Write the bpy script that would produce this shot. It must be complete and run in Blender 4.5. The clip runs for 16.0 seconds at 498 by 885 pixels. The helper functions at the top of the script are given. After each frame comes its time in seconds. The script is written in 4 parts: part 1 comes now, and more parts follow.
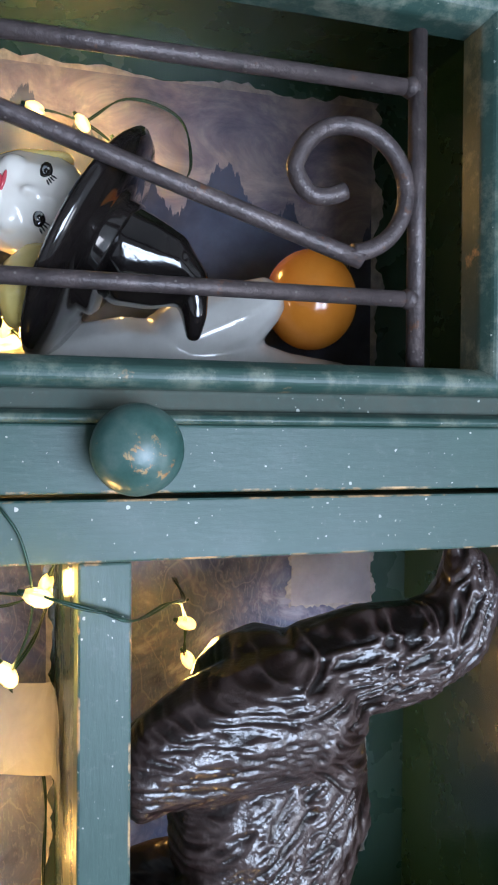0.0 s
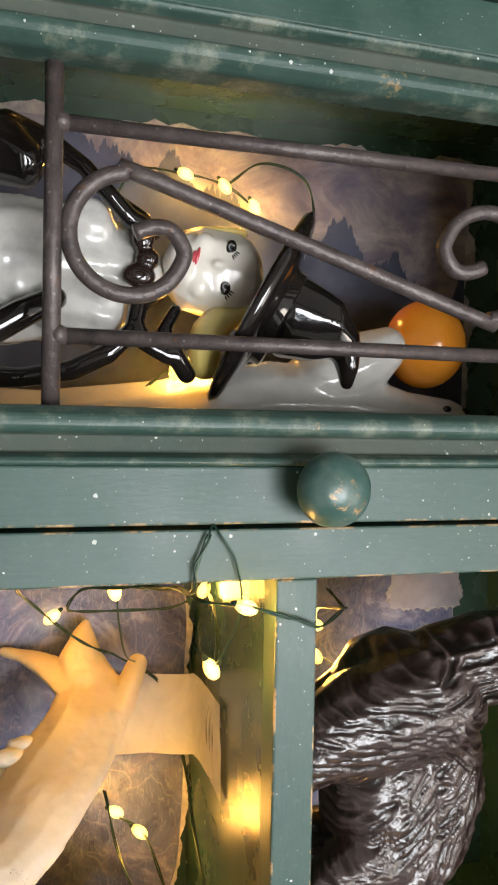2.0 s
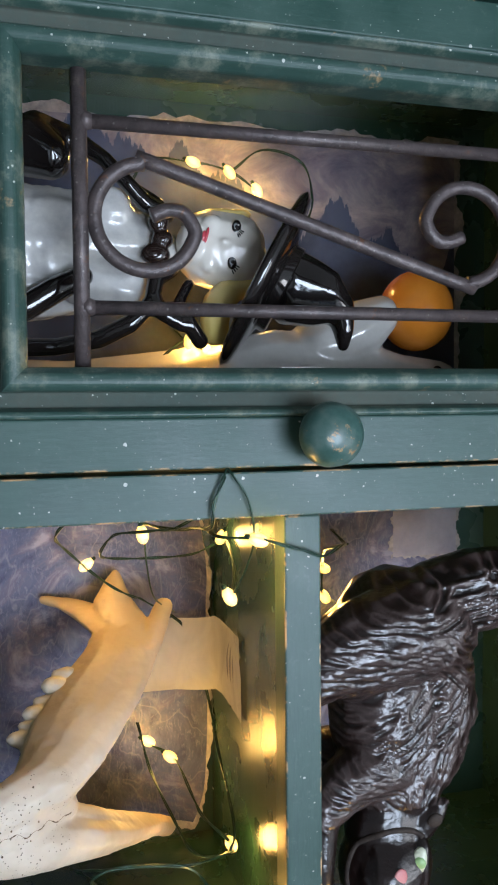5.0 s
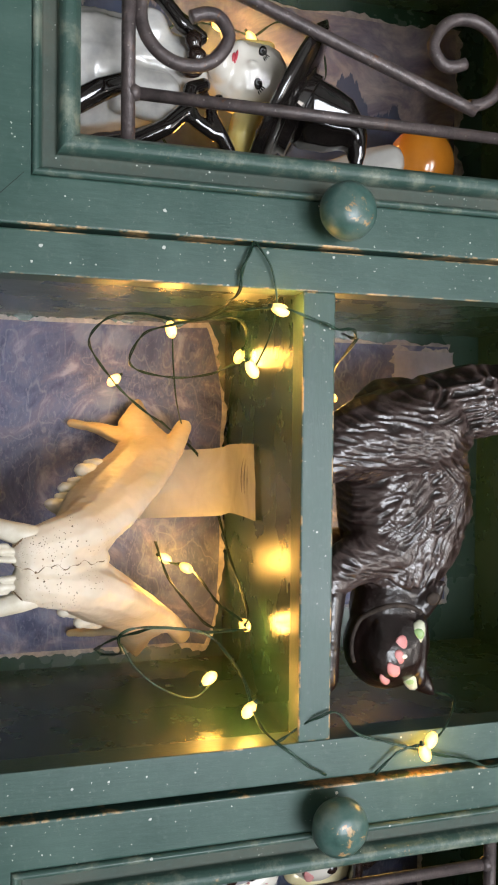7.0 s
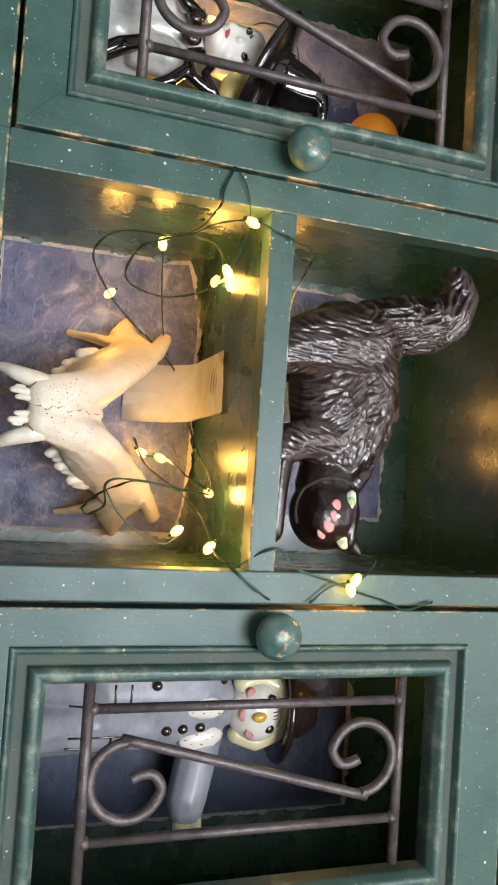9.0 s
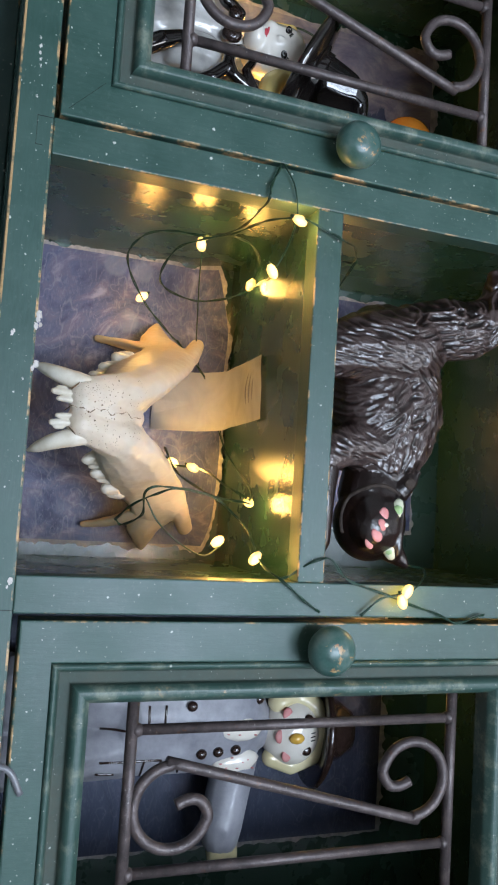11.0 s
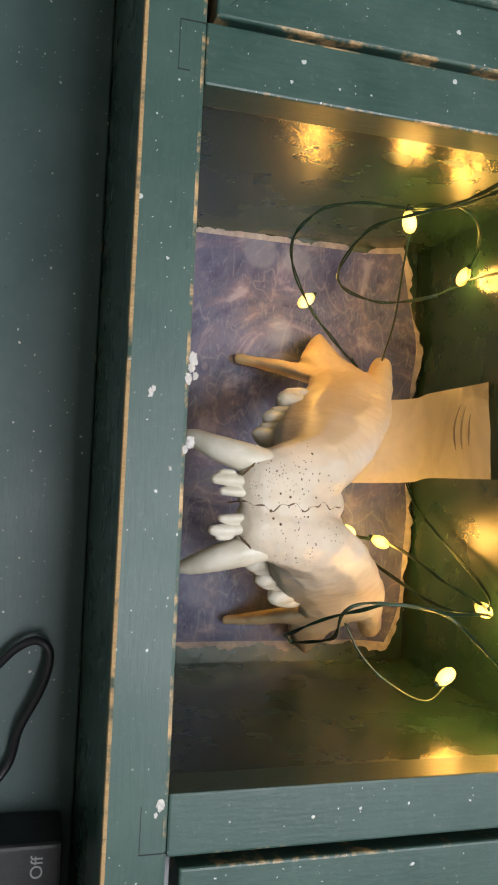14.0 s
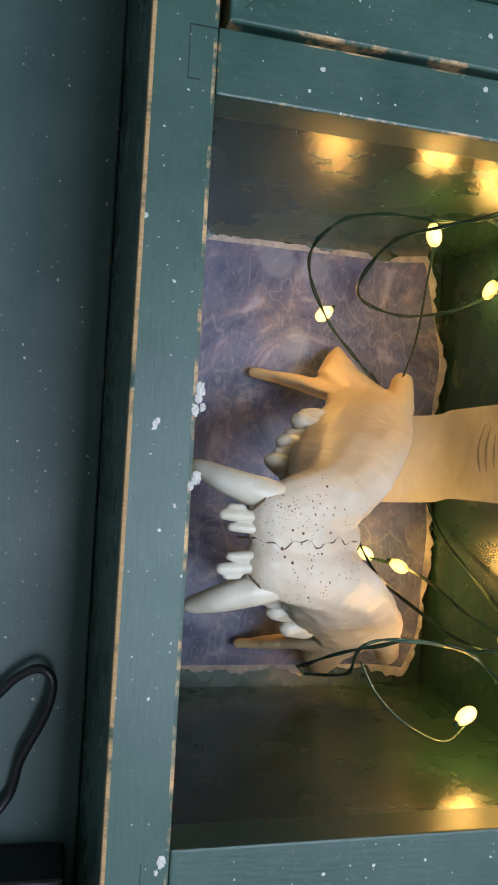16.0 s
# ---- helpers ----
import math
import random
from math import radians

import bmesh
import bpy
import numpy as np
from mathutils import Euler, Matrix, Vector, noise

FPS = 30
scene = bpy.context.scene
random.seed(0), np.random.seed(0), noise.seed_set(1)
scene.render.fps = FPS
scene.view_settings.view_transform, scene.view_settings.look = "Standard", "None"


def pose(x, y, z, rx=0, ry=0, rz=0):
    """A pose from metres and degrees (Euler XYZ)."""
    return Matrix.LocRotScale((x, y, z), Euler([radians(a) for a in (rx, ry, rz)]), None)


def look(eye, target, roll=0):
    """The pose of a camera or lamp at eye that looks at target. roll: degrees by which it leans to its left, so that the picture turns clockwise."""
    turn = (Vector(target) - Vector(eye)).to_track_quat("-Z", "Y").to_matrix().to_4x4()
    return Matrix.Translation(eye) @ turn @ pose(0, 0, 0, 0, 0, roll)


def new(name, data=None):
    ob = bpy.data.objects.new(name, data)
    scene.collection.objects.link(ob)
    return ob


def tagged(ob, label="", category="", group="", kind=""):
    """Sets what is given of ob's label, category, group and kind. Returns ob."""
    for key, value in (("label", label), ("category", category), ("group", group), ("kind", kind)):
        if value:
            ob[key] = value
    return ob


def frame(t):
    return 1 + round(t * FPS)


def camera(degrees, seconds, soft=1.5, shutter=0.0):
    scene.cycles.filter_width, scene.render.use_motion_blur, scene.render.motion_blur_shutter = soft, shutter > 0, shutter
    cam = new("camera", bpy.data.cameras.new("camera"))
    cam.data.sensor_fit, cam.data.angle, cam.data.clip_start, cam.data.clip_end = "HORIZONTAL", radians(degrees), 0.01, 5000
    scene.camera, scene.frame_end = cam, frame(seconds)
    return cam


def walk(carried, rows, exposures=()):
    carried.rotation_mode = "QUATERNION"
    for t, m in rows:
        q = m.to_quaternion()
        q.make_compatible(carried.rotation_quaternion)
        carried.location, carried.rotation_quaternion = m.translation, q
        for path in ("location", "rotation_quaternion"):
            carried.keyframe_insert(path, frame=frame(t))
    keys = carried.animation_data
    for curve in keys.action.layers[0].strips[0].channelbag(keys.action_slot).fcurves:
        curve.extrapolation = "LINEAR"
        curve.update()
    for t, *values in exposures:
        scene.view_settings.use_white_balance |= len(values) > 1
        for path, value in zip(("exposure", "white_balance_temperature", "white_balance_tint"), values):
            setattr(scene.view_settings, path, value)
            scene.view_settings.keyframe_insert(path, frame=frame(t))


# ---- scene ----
from mathutils.bvhtree import BVHTree

cam = camera(35.0, 16.0, soft=2.1)
PATH = [
    (0, (-0.047, -0.281, 0.155), (-0.018, 1.636, 0.725), 90.2),
    (0.5, (-0.057, -0.274, 0.134), (-0.035, 1.648, 0.69), 90.1),
    (1, (-0.065, -0.294, 0.103), (-0.032, 1.624, 0.668), 90.3),
    (1.5, (-0.061, -0.303, 0.077), (-0.032, 1.615, 0.642), 90.5),
    (2, (-0.068, -0.321, 0.07), (-0.015, 1.599, 0.625), 90.7),
    (2.5, (-0.068, -0.317, 0.07), (-0.006, 1.6, 0.636), 90.8),
    (3, (-0.074, -0.299, 0.072), (0.009, 1.619, 0.633), 90.6),
    (3.2, (-0.078, -0.309, 0.081), (0.009, 1.616, 0.617), 90.5),
    (5.3, (-0.039, -0.379, 0.046), (0.041, 1.55, 0.571), 88.5),
    (5.5, (-0.023, -0.388, 0.033), (0.047, 1.54, 0.559), 88.5),
    (6, (-0.003, -0.41, 0.031), (0.05, 1.522, 0.548), 89.0),
    (6.5, (0.035, -0.408, 0.029), (0.069, 1.524, 0.546), 89.7),
    (7, (0.075, -0.41, 0.029), (0.114, 1.512, 0.578), 90.3),
    (7.5, (0.13, -0.478, 0.016), (0.157, 1.433, 0.603), 91.0),
    (8, (0.161, -0.511, 0.001), (0.159, 1.394, 0.612), 92.1),
    (8.2, (0.166, -0.518, 0.0), (0.147, 1.385, 0.613), 92.7),
    (10.3, (0.208, -0.481, -0.038), (0.051, 1.387, 0.66), 96.0),
    (10.5, (0.206, -0.477, -0.045), (0.05, 1.392, 0.65), 95.8),
    (11, (0.201, -0.474, -0.036), (0.047, 1.399, 0.647), 95.2),
    (11.5, (0.195, -0.459, -0.037), (0.054, 1.419, 0.637), 94.7),
    (12, (0.169, -0.417, -0.051), (0.048, 1.471, 0.597), 94.4),
    (12.5, (0.161, -0.399, -0.052), (0.052, 1.496, 0.579), 94.0),
    (13, (0.154, -0.401, -0.054), (0.06, 1.503, 0.552), 93.4),
    (13.5, (0.136, -0.336, -0.066), (0.066, 1.579, 0.506), 93.1),
    (14, (0.133, -0.273, -0.053), (0.086, 1.654, 0.481), 93.1),
    (14.5, (0.126, -0.256, -0.037), (0.096, 1.677, 0.475), 93.1),
    (15, (0.125, -0.253, -0.039), (0.105, 1.682, 0.468), 93.3),
    (15.5, (0.122, -0.254, -0.042), (0.098, 1.681, 0.462), 93.4),
    (16, (0.117, -0.257, -0.046), (0.099, 1.683, 0.44), 93.5),
]
# the clip's own automatic exposure and white balance: seconds, stops, kelvin, tint
LEVELS = [(0.0, -0.08, 5350, 12), (0.5, 0.1, 6300, 13), (1.0, 0.15, 6500, 13), (2.0, 0.0, 6800, 12), (3.0, -0.14, 6850, 12), (5.3, -0.42, 5550, 10), (5.6, -0.42, 5550, 10), (6.2, -0.34, 6150, 12), (7.0, -0.1, 6500, 12), (7.5, 0.1, 6600, 13), (8.0, 0.25, 6600, 13),
          (10.3, -0.20, 5900, 10), (11.0, -0.28, 5650, 10), (11.5, -0.12, 6400, 12), (12.5, 0.05, 6600, 13), (13.5, -0.1, 6600, 13), (14.5, -0.4, 6500, 12), (15.5, -0.38, 6050, 11), (16.0, -0.42, 5650, 10)]
walk(cam, [(t, look(eye, target, roll)) for t, eye, target, roll in PATH], LEVELS)


# ---- light ----
world = bpy.data.worlds.new("world")
scene.world = world
world.use_nodes = True
wn = world.node_tree
sky = wn.nodes.new("ShaderNodeTexSky")
sky.sky_type, sky.sun_disc, sky.sun_elevation, sky.sun_rotation = "NISHITA", False, radians(35), radians(200)
wn.links.new(sky.outputs[0], wn.nodes["Background"].inputs[0])
wn.nodes["Background"].inputs[1].default_value = 0.1


def area_lamp(name, m, sx, sy, power, color):
    d = bpy.data.lights.new(name, "AREA")
    d.shape, d.size, d.size_y, d.energy, d.color = "RECTANGLE", sx, sy, power, color
    o = new(name, d)
    o.matrix_world = m
    return o


# daylight standing in the window's opening in the wall behind the viewer
area_lamp("window_daylight", look((0.42, -2.45, 0.75), (0.1, 0.0, 0.2)), 1.1, 1.3, 107, (0.88, 0.94, 1.0))
# weak warm fill added from overhead, with no fitting behind it
area_lamp("overhead_fill", look((0.5, -1.1, 1.56), (0.5, -1.1, 0.0)), 0.5, 0.5, 9, (1.0, 0.93, 0.85))


# ---- materials ----
def mat(name, rough=0.5, metal=0.0, spec=0.5):
    m = bpy.data.materials.new(name)
    m.use_nodes = True
    b = m.node_tree.nodes["Principled BSDF"]
    b.inputs["Roughness"].default_value, b.inputs["Metallic"].default_value = rough, metal
    b.inputs["Specular IOR Level"].default_value = spec
    return m, m.node_tree, b


def node(nt, kind, **inputs):
    n = nt.nodes.new(kind)
    for k, v in inputs.items():
        n.inputs[k.replace("_", " ")].default_value = v
    return n


def coords(nt, scale=(1, 1, 1), kind="Object"):
    tc, mp = nt.nodes.new("ShaderNodeTexCoord"), nt.nodes.new("ShaderNodeMapping")
    mp.inputs["Scale"].default_value = scale
    if kind == "World":
        g = nt.nodes.new("ShaderNodeNewGeometry")
        nt.links.new(g.outputs["Position"], mp.inputs["Vector"])
    else:
        nt.links.new(tc.outputs[kind], mp.inputs["Vector"])
    return mp.outputs["Vector"]


def noise_tex(nt, vec, scale, detail=4.0, rough=0.6, distortion=0.0):
    n = node(nt, "ShaderNodeTexNoise", Scale=scale, Detail=detail, Roughness=rough, Distortion=distortion)
    nt.links.new(vec, n.inputs["Vector"])
    return n.outputs["Fac"]


def ramp(nt, fac, stops):
    r = nt.nodes.new("ShaderNodeValToRGB")
    e = r.color_ramp.elements
    while len(e) < len(stops):
        e.new(0.5)
    for el, (p, c) in zip(e, stops):
        el.position, el.color = p, (c if len(c) == 4 else (*c, 1))
    nt.links.new(fac, r.inputs["Fac"])
    return r.outputs["Color"]


def mix(nt, fac, a, b, kind="MIX"):
    m = nt.nodes.new("ShaderNodeMix")
    m.data_type, m.blend_type = "RGBA", kind
    for sock, v in ((m.inputs[0], fac), (m.inputs[6], a), (m.inputs[7], b)):
        if isinstance(v, (tuple, float, int)):
            sock.default_value = (*v, 1) if isinstance(v, tuple) else v
        else:
            nt.links.new(v, sock)
    return m.outputs[2]


def math_node(nt, op, a, b=0.0):
    m = nt.nodes.new("ShaderNodeMath")
    m.operation = op
    for sock, v in ((m.inputs[0], a), (m.inputs[1], b)):
        if isinstance(v, (float, int)):
            sock.default_value = v
        else:
            nt.links.new(v, sock)
    return m.outputs[0]


def bump(nt, b, height, strength=0.3, distance=0.001):
    n = node(nt, "ShaderNodeBump", Strength=strength, Distance=distance)
    nt.links.new(height, n.inputs["Height"])
    nt.links.new(n.outputs["Normal"], b.inputs["Normal"])


def flecks(nt, vec, scale, size, share):
    """1 inside small scattered round drops."""
    v = node(nt, "ShaderNodeTexVoronoi", Scale=scale)
    v.voronoi_dimensions = "2D"
    split, flat = nt.nodes.new("ShaderNodeSeparateXYZ"), nt.nodes.new("ShaderNodeCombineXYZ")
    wob = node(nt, "ShaderNodeTexNoise", Scale=700.0, Detail=1.0)
    nt.links.new(vec, wob.inputs["Vector"])
    add = nt.nodes.new("ShaderNodeVectorMath")
    add.operation = "MULTIPLY_ADD"
    nt.links.new(wob.outputs["Color"], add.inputs[0])
    add.inputs[1].default_value = (0.0012, 0.0012, 0.0012)
    nt.links.new(vec, add.inputs[2])
    nt.links.new(add.outputs[0], split.inputs[0])
    nt.links.new(split.outputs[0], flat.inputs[0])
    nt.links.new(split.outputs[2], flat.inputs[1])
    nt.links.new(flat.outputs[0], v.inputs["Vector"])
    sep = nt.nodes.new("ShaderNodeSeparateColor")
    nt.links.new(v.outputs["Color"], sep.inputs[0])
    radius = math_node(nt, "MULTIPLY", sep.outputs[1], size)
    near = math_node(nt, "LESS_THAN", v.outputs["Distance"], radius)
    geo, nsp = nt.nodes.new("ShaderNodeNewGeometry"), nt.nodes.new("ShaderNodeSeparateXYZ")
    nt.links.new(geo.outputs["True Normal"], nsp.inputs[0])
    forward = math_node(nt, "LESS_THAN", nsp.outputs[1], -0.6)
    return math_node(nt, "MULTIPLY", math_node(nt, "MULTIPLY", near, forward), math_node(nt, "LESS_THAN", sep.outputs[0], share))


def green_paint(name, wear=0.0, brush=0.10, spec=0.42, grain=(60, 60, 9), flecked=True, base=(0.018, 0.053, 0.041), light=(0.050, 0.097, 0.079), rough=0.40, streaky=(0.058, 0.108, 0.088), pale=False, depth=0.0012):
    m, nt, b = mat(name, rough, 0.0, spec)
    w = coords(nt, kind="World")
    g = coords(nt, grain, "World")
    streak = noise_tex(nt, g, 10, 5, 0.65)
    patch = noise_tex(nt, w, 22, 4, 0.6)
    col = mix(nt, ramp(nt, patch, [(0.3, (0, 0, 0)), (0.72, (1, 1, 1))]), base, light)
    col = mix(nt, math_node(nt, "MULTIPLY", ramp(nt, streak, [(0.42, (0, 0, 0)), (0.75, (1, 1, 1))]), 0.4), col, streaky)
    broad = ramp(nt, noise_tex(nt, w, 6.5, 3, 0.6), [(0.35, (0, 0, 0)), (0.65, (1, 1, 1))])
    col = mix(nt, math_node(nt, "MULTIPLY", broad, 0.35), col, base)
    scuff = ramp(nt, noise_tex(nt, w, 95, 6, 0.7), [(0.66, (0, 0, 0)), (0.72, (1, 1, 1))])
    col = mix(nt, math_node(nt, "MULTIPLY", scuff, 0.6 if flecked else 0.0), col, (0.02, 0.05, 0.04))
    if flecked:
        col = mix(nt, flecks(nt, w, 50, 0.050, 0.34), col, (0.46, 0.48, 0.44))
        col = mix(nt, flecks(nt, w, 150, 0.085, 0.13), col, (0.48, 0.50, 0.45))
        col = mix(nt, flecks(nt, w, 340, 0.110, 0.10), col, (0.36, 0.38, 0.33))
        grime = ramp(nt, noise_tex(nt, w, 240, 5, 0.75), [(0.56, (0, 0, 0)), (0.68, (1, 1, 1))])
        col = mix(nt, math_node(nt, "MULTIPLY", grime, 0.35), col, (0.09, 0.125, 0.105))
    if pale:
        rub = ramp(nt, noise_tex(nt, coords(nt, (14, 14, 14), "World"), 3.2, 6, 0.75), [(0.50, (0, 0, 0)), (0.66, (1, 1, 1))])
        col = mix(nt, math_node(nt, "MULTIPLY", rub, 0.65), col, (0.24, 0.26, 0.20))
    if wear:
        worn = ramp(nt, noise_tex(nt, coords(nt, (1, 1, 1), "World"), 38, 6, 0.7), [(wear - 0.05, (0, 0, 0)), (wear + 0.04, (1, 1, 1))])
        wood = ramp(nt, noise_tex(nt, g, 30, 4), [(0.3, (0.36, 0.21, 0.09)), (0.7, (0.58, 0.39, 0.19))])
        col = mix(nt, worn, col, wood)
    nt.links.new(col, b.inputs["Base Color"])
    r = ramp(nt, patch, [(0.2, (rough - 0.08,) * 3), (0.8, (rough + 0.14,) * 3)])
    nt.links.new(r, b.inputs["Roughness"])
    bump(nt, b, math_node(nt, "ADD", streak, math_node(nt, "MULTIPLY", noise_tex(nt, w, 260, 3), 0.4)), brush, depth)
    return m


GREEN_V = green_paint("green_paint_upright")
GREEN_H = green_paint("green_paint_level", grain=(9, 60, 60))
# the front's green again, darker: shade of the compartments is put into the colour
GREEN_IN = green_paint("shaded_green_inside", grain=(7, 80, 80), flecked=False, brush=0.20, spec=0.8, base=(0.010, 0.036, 0.022), light=(0.019, 0.052, 0.033), rough=0.24, streaky=(0.028, 0.062, 0.044), depth=0.0006)
GREEN_IN_SIDE = green_paint("shaded_green_inside_side", grain=(80, 7, 80), flecked=False, brush=0.20, spec=0.8, base=(0.010, 0.036, 0.022), light=(0.019, 0.052, 0.033), rough=0.24, streaky=(0.028, 0.062, 0.044), depth=0.0006)
EDGE = green_paint("worn_edge_paint", wear=0.55)
EDGE_BARE = green_paint("bare_edge_paint", wear=0.45)
EDGE_LITTLE = green_paint("lightly_worn_paint", wear=0.63)
MOULD = green_paint("moulding_paint", wear=0.68, base=(0.024, 0.059, 0.047), light=(0.050, 0.092, 0.077), pale=True)
DUST = green_paint("dusty_groove_paint", grain=(30, 30, 30), base=(0.036, 0.058, 0.048), light=(0.095, 0.098, 0.076), rough=0.7)


def plain(name, color, color2, rough, scale=60, bumpy=0.15, metal=0.0, spec=0.5, coat=0.0):
    m, nt, b = mat(name, rough, metal, spec)
    w = coords(nt)
    n = noise_tex(nt, w, scale, 5, 0.65)
    nt.links.new(ramp(nt, n, [(0.3, color), (0.7, color2)]), b.inputs["Base Color"])
    if coat:
        b.inputs["Coat Weight"].default_value, b.inputs["Coat Roughness"].default_value = coat, 0.06
    if bumpy:
        bump(nt, b, noise_tex(nt, w, scale * 4, 4), bumpy, 0.0006)
    return m




def iron():
    m, nt, b = mat("dusty_wrought_iron", 0.42, 0.3)
    w = coords(nt, kind="World")
    col = ramp(nt, noise_tex(nt, w, 90, 5, 0.65), [(0.3, (0.044, 0.035, 0.035)), (0.6, (0.100, 0.079, 0.076)), (0.75, (0.19, 0.15, 0.13))])
    rust = ramp(nt, noise_tex(nt, w, 140, 5, 0.7), [(0.62, (0, 0, 0)), (0.70, (1, 1, 1))])
    col = mix(nt, math_node(nt, "MULTIPLY", rust, 0.7), col, (0.16, 0.07, 0.03))
    v = node(nt, "ShaderNodeTexVoronoi", Scale=230.0)
    nt.links.new(w, v.inputs["Vector"])
    lint = ramp(nt, v.outputs["Distance"], [(0.10, (1, 1, 1)), (0.14, (0, 0, 0))])
    col = mix(nt, math_node(nt, "MULTIPLY", lint, 0.3), col, (0.4, 0.37, 0.33))
    nt.links.new(col, b.inputs["Base Color"])
    bump(nt, b, noise_tex(nt, w, 320, 4), 0.7, 0.0009)
    return m


IRON = iron()
PLASTER = plain("plain_wall_paint", (0.52, 0.51, 0.48), (0.6, 0.59, 0.56), 0.85, 6, 0.1)
FLOOR = plain("grey_floor", (0.16, 0.15, 0.14), (0.26, 0.24, 0.22), 0.6, 9, 0.2)
WHITE_TRIM = plain("white_trim", (0.7, 0.7, 0.68), (0.8, 0.8, 0.78), 0.5, 30)


# ---- building helpers ----
def thing(name, label, category, group="", kind="", at=(0, 0, 0)):
    o = new(name)
    o.location = at
    o.empty_display_size = 0.02
    return tagged(o, label, category, group, kind)


def part(name, bm, material, parent=None, label="", smooth=False):
    me = bpy.data.meshes.new(name)
    bmesh.ops.recalc_face_normals(bm, faces=bm.faces)
    if smooth:
        for f in bm.faces:
            f.smooth = True
    bm.to_mesh(me)
    bm.free()
    for m in material if isinstance(material, (list, tuple)) else [material]:
        me.materials.append(m)
    o = new(name, me)
    if parent is not None:
        o.parent = parent
        bpy.context.view_layer.update()
        o.matrix_parent_inverse = parent.matrix_world.inverted()
    if label:
        o["label"] = label
    return o


def box_bm(x0, x1, y0, y1, z0, z1, bevel=0.0012, segments=2):
    """A board with eased edges; the eased strips carry the second material."""
    bm = bmesh.new()
    m = Matrix.Translation(((x0 + x1) / 2, (y0 + y1) / 2, (z0 + z1) / 2)) @ Matrix.Diagonal((x1 - x0, y1 - y0, z1 - z0, 1))
    bmesh.ops.create_cube(bm, size=1, matrix=m)
    if bevel:
        out = bmesh.ops.bevel(bm, geom=list(bm.edges), offset=bevel, segments=segments, affect="EDGES", profile=0.6)
        for f in out["faces"]:
            f.material_index = 1
    return bm


def board(name, x0, x1, y0, y1, z0, z1, mats, parent, bevel=0.0009, label=""):
    return part(name, box_bm(x0, x1, y0, y1, z0, z1, bevel), mats, parent, label)


def tube_bm(points, radius, sides=10, bm=None, caps=True, closed_radii=None):
    """A round rod along points; radius may be one number or one per point."""
    bm = bm or bmesh.new()
    pts = [Vector(p) for p in points]
    radii = [radius] * len(pts) if isinstance(radius, (int, float)) else [float(q) for q in radius]
    rings, up = [], None
    for k, p in enumerate(pts):
        d = (pts[min(k + 1, len(pts) - 1)] - pts[max(k - 1, 0)]).normalized()
        if up is None:
            up = Vector((0, 0, 1)) if abs(d.z) < 0.9 else Vector((1, 0, 0))
        side = d.cross(up).normalized()
        up = side.cross(d).normalized()
        rings.append([bm.verts.new(p + radii[k] * (math.cos(a) * side + math.sin(a) * up)) for a in (2 * math.pi * j / sides for j in range(sides))])
    for a, b in zip(rings, rings[1:]):
        for j in range(sides):
            bm.faces.new((a[j], a[(j + 1) % sides], b[(j + 1) % sides], b[j]))
    if caps:
        bm.faces.new(rings[0][::-1])
        bm.faces.new(rings[-1])
    return bm


def spline(points, steps=6):
    """A smooth line through points (Catmull-Rom)."""
    p = [Vector(q) for q in points]
    p = [2 * p[0] - p[1]] + p + [2 * p[-1] - p[-2]]
    out = []
    for k in range(1, len(p) - 2):
        for s in range(steps):
            t = s / steps
            a, b, c, d = p[k - 1:k + 3]
            out.append(0.5 * (2 * b + (c - a) * t + (2 * a - 5 * b + 4 * c - d) * t * t + (3 * b - a - 3 * c + d) * t ** 3))
    out.append(p[-2])
    return out


def lathe_bm(profile, m, sides=28):
    """A turned form: (radius, height) pairs about the z axis of m."""
    bm = bmesh.new()
    rings = []
    for r, h in profile:
        if r < 1e-6:
            rings.append([bm.verts.new(m @ Vector((0, 0, h)))])
        else:
            rings.append([bm.verts.new(m @ Vector((r * math.cos(a), r * math.sin(a), h))) for a in (2 * math.pi * j / sides for j in range(sides))])
    for a, b in zip(rings, rings[1:]):
        for j in range(sides):
            k = (j + 1) % sides
            if len(a) == 1 and len(b) > 1:
                bm.faces.new((a[0], b[k], b[j]))
            elif len(b) == 1 and len(a) > 1:
                bm.faces.new((a[j], a[k], b[0]))
            elif len(a) > 1:
                bm.faces.new((a[j], a[k], b[k], b[j]))
    return bm


# ---- room that closes the place ----
def structure(name, x0, x1, y0, y1, z0, z1, m, label):
    return tagged(part(name, box_bm(x0, x1, y0, y1, z0, z1, 0), m), label, name.split("_")[0], kind="structure")


structure("floor", -2.6, 2.9, -2.6, 0.5, -0.9, -0.8, FLOOR, "plain grey floor of the room")
structure("ceiling", -2.6, 2.9, -2.6, 0.5, 1.6, 1.7, PLASTER, "plain pale ceiling of the room")
structure("wall_north", -2.6, 2.9, 0.35, 0.5, -0.8, 1.6, PLASTER, "plain pale wall behind the cabinet")
structure("wall_west", -2.6, -2.45, -2.5, 0.35, -0.8, 1.6, PLASTER, "plain pale side wall")
structure("wall_east", 2.75, 2.9, -2.5, 0.35, -0.8, 1.6, PLASTER, "plain pale side wall")
structure("wall_south", -2.45, 0.05, -2.6, -2.5, -0.8, 1.6, PLASTER, "plain pale wall with a window opening")
structure("wall_south_pier", 1.25, 2.75, -2.6, -2.5, -0.8, 1.6, PLASTER, "plain pale wall beside the window")
structure("wall_south_sill", 0.05, 1.25, -2.6, -2.5, -0.8, 0.05, PLASTER, "plain pale wall below the window")
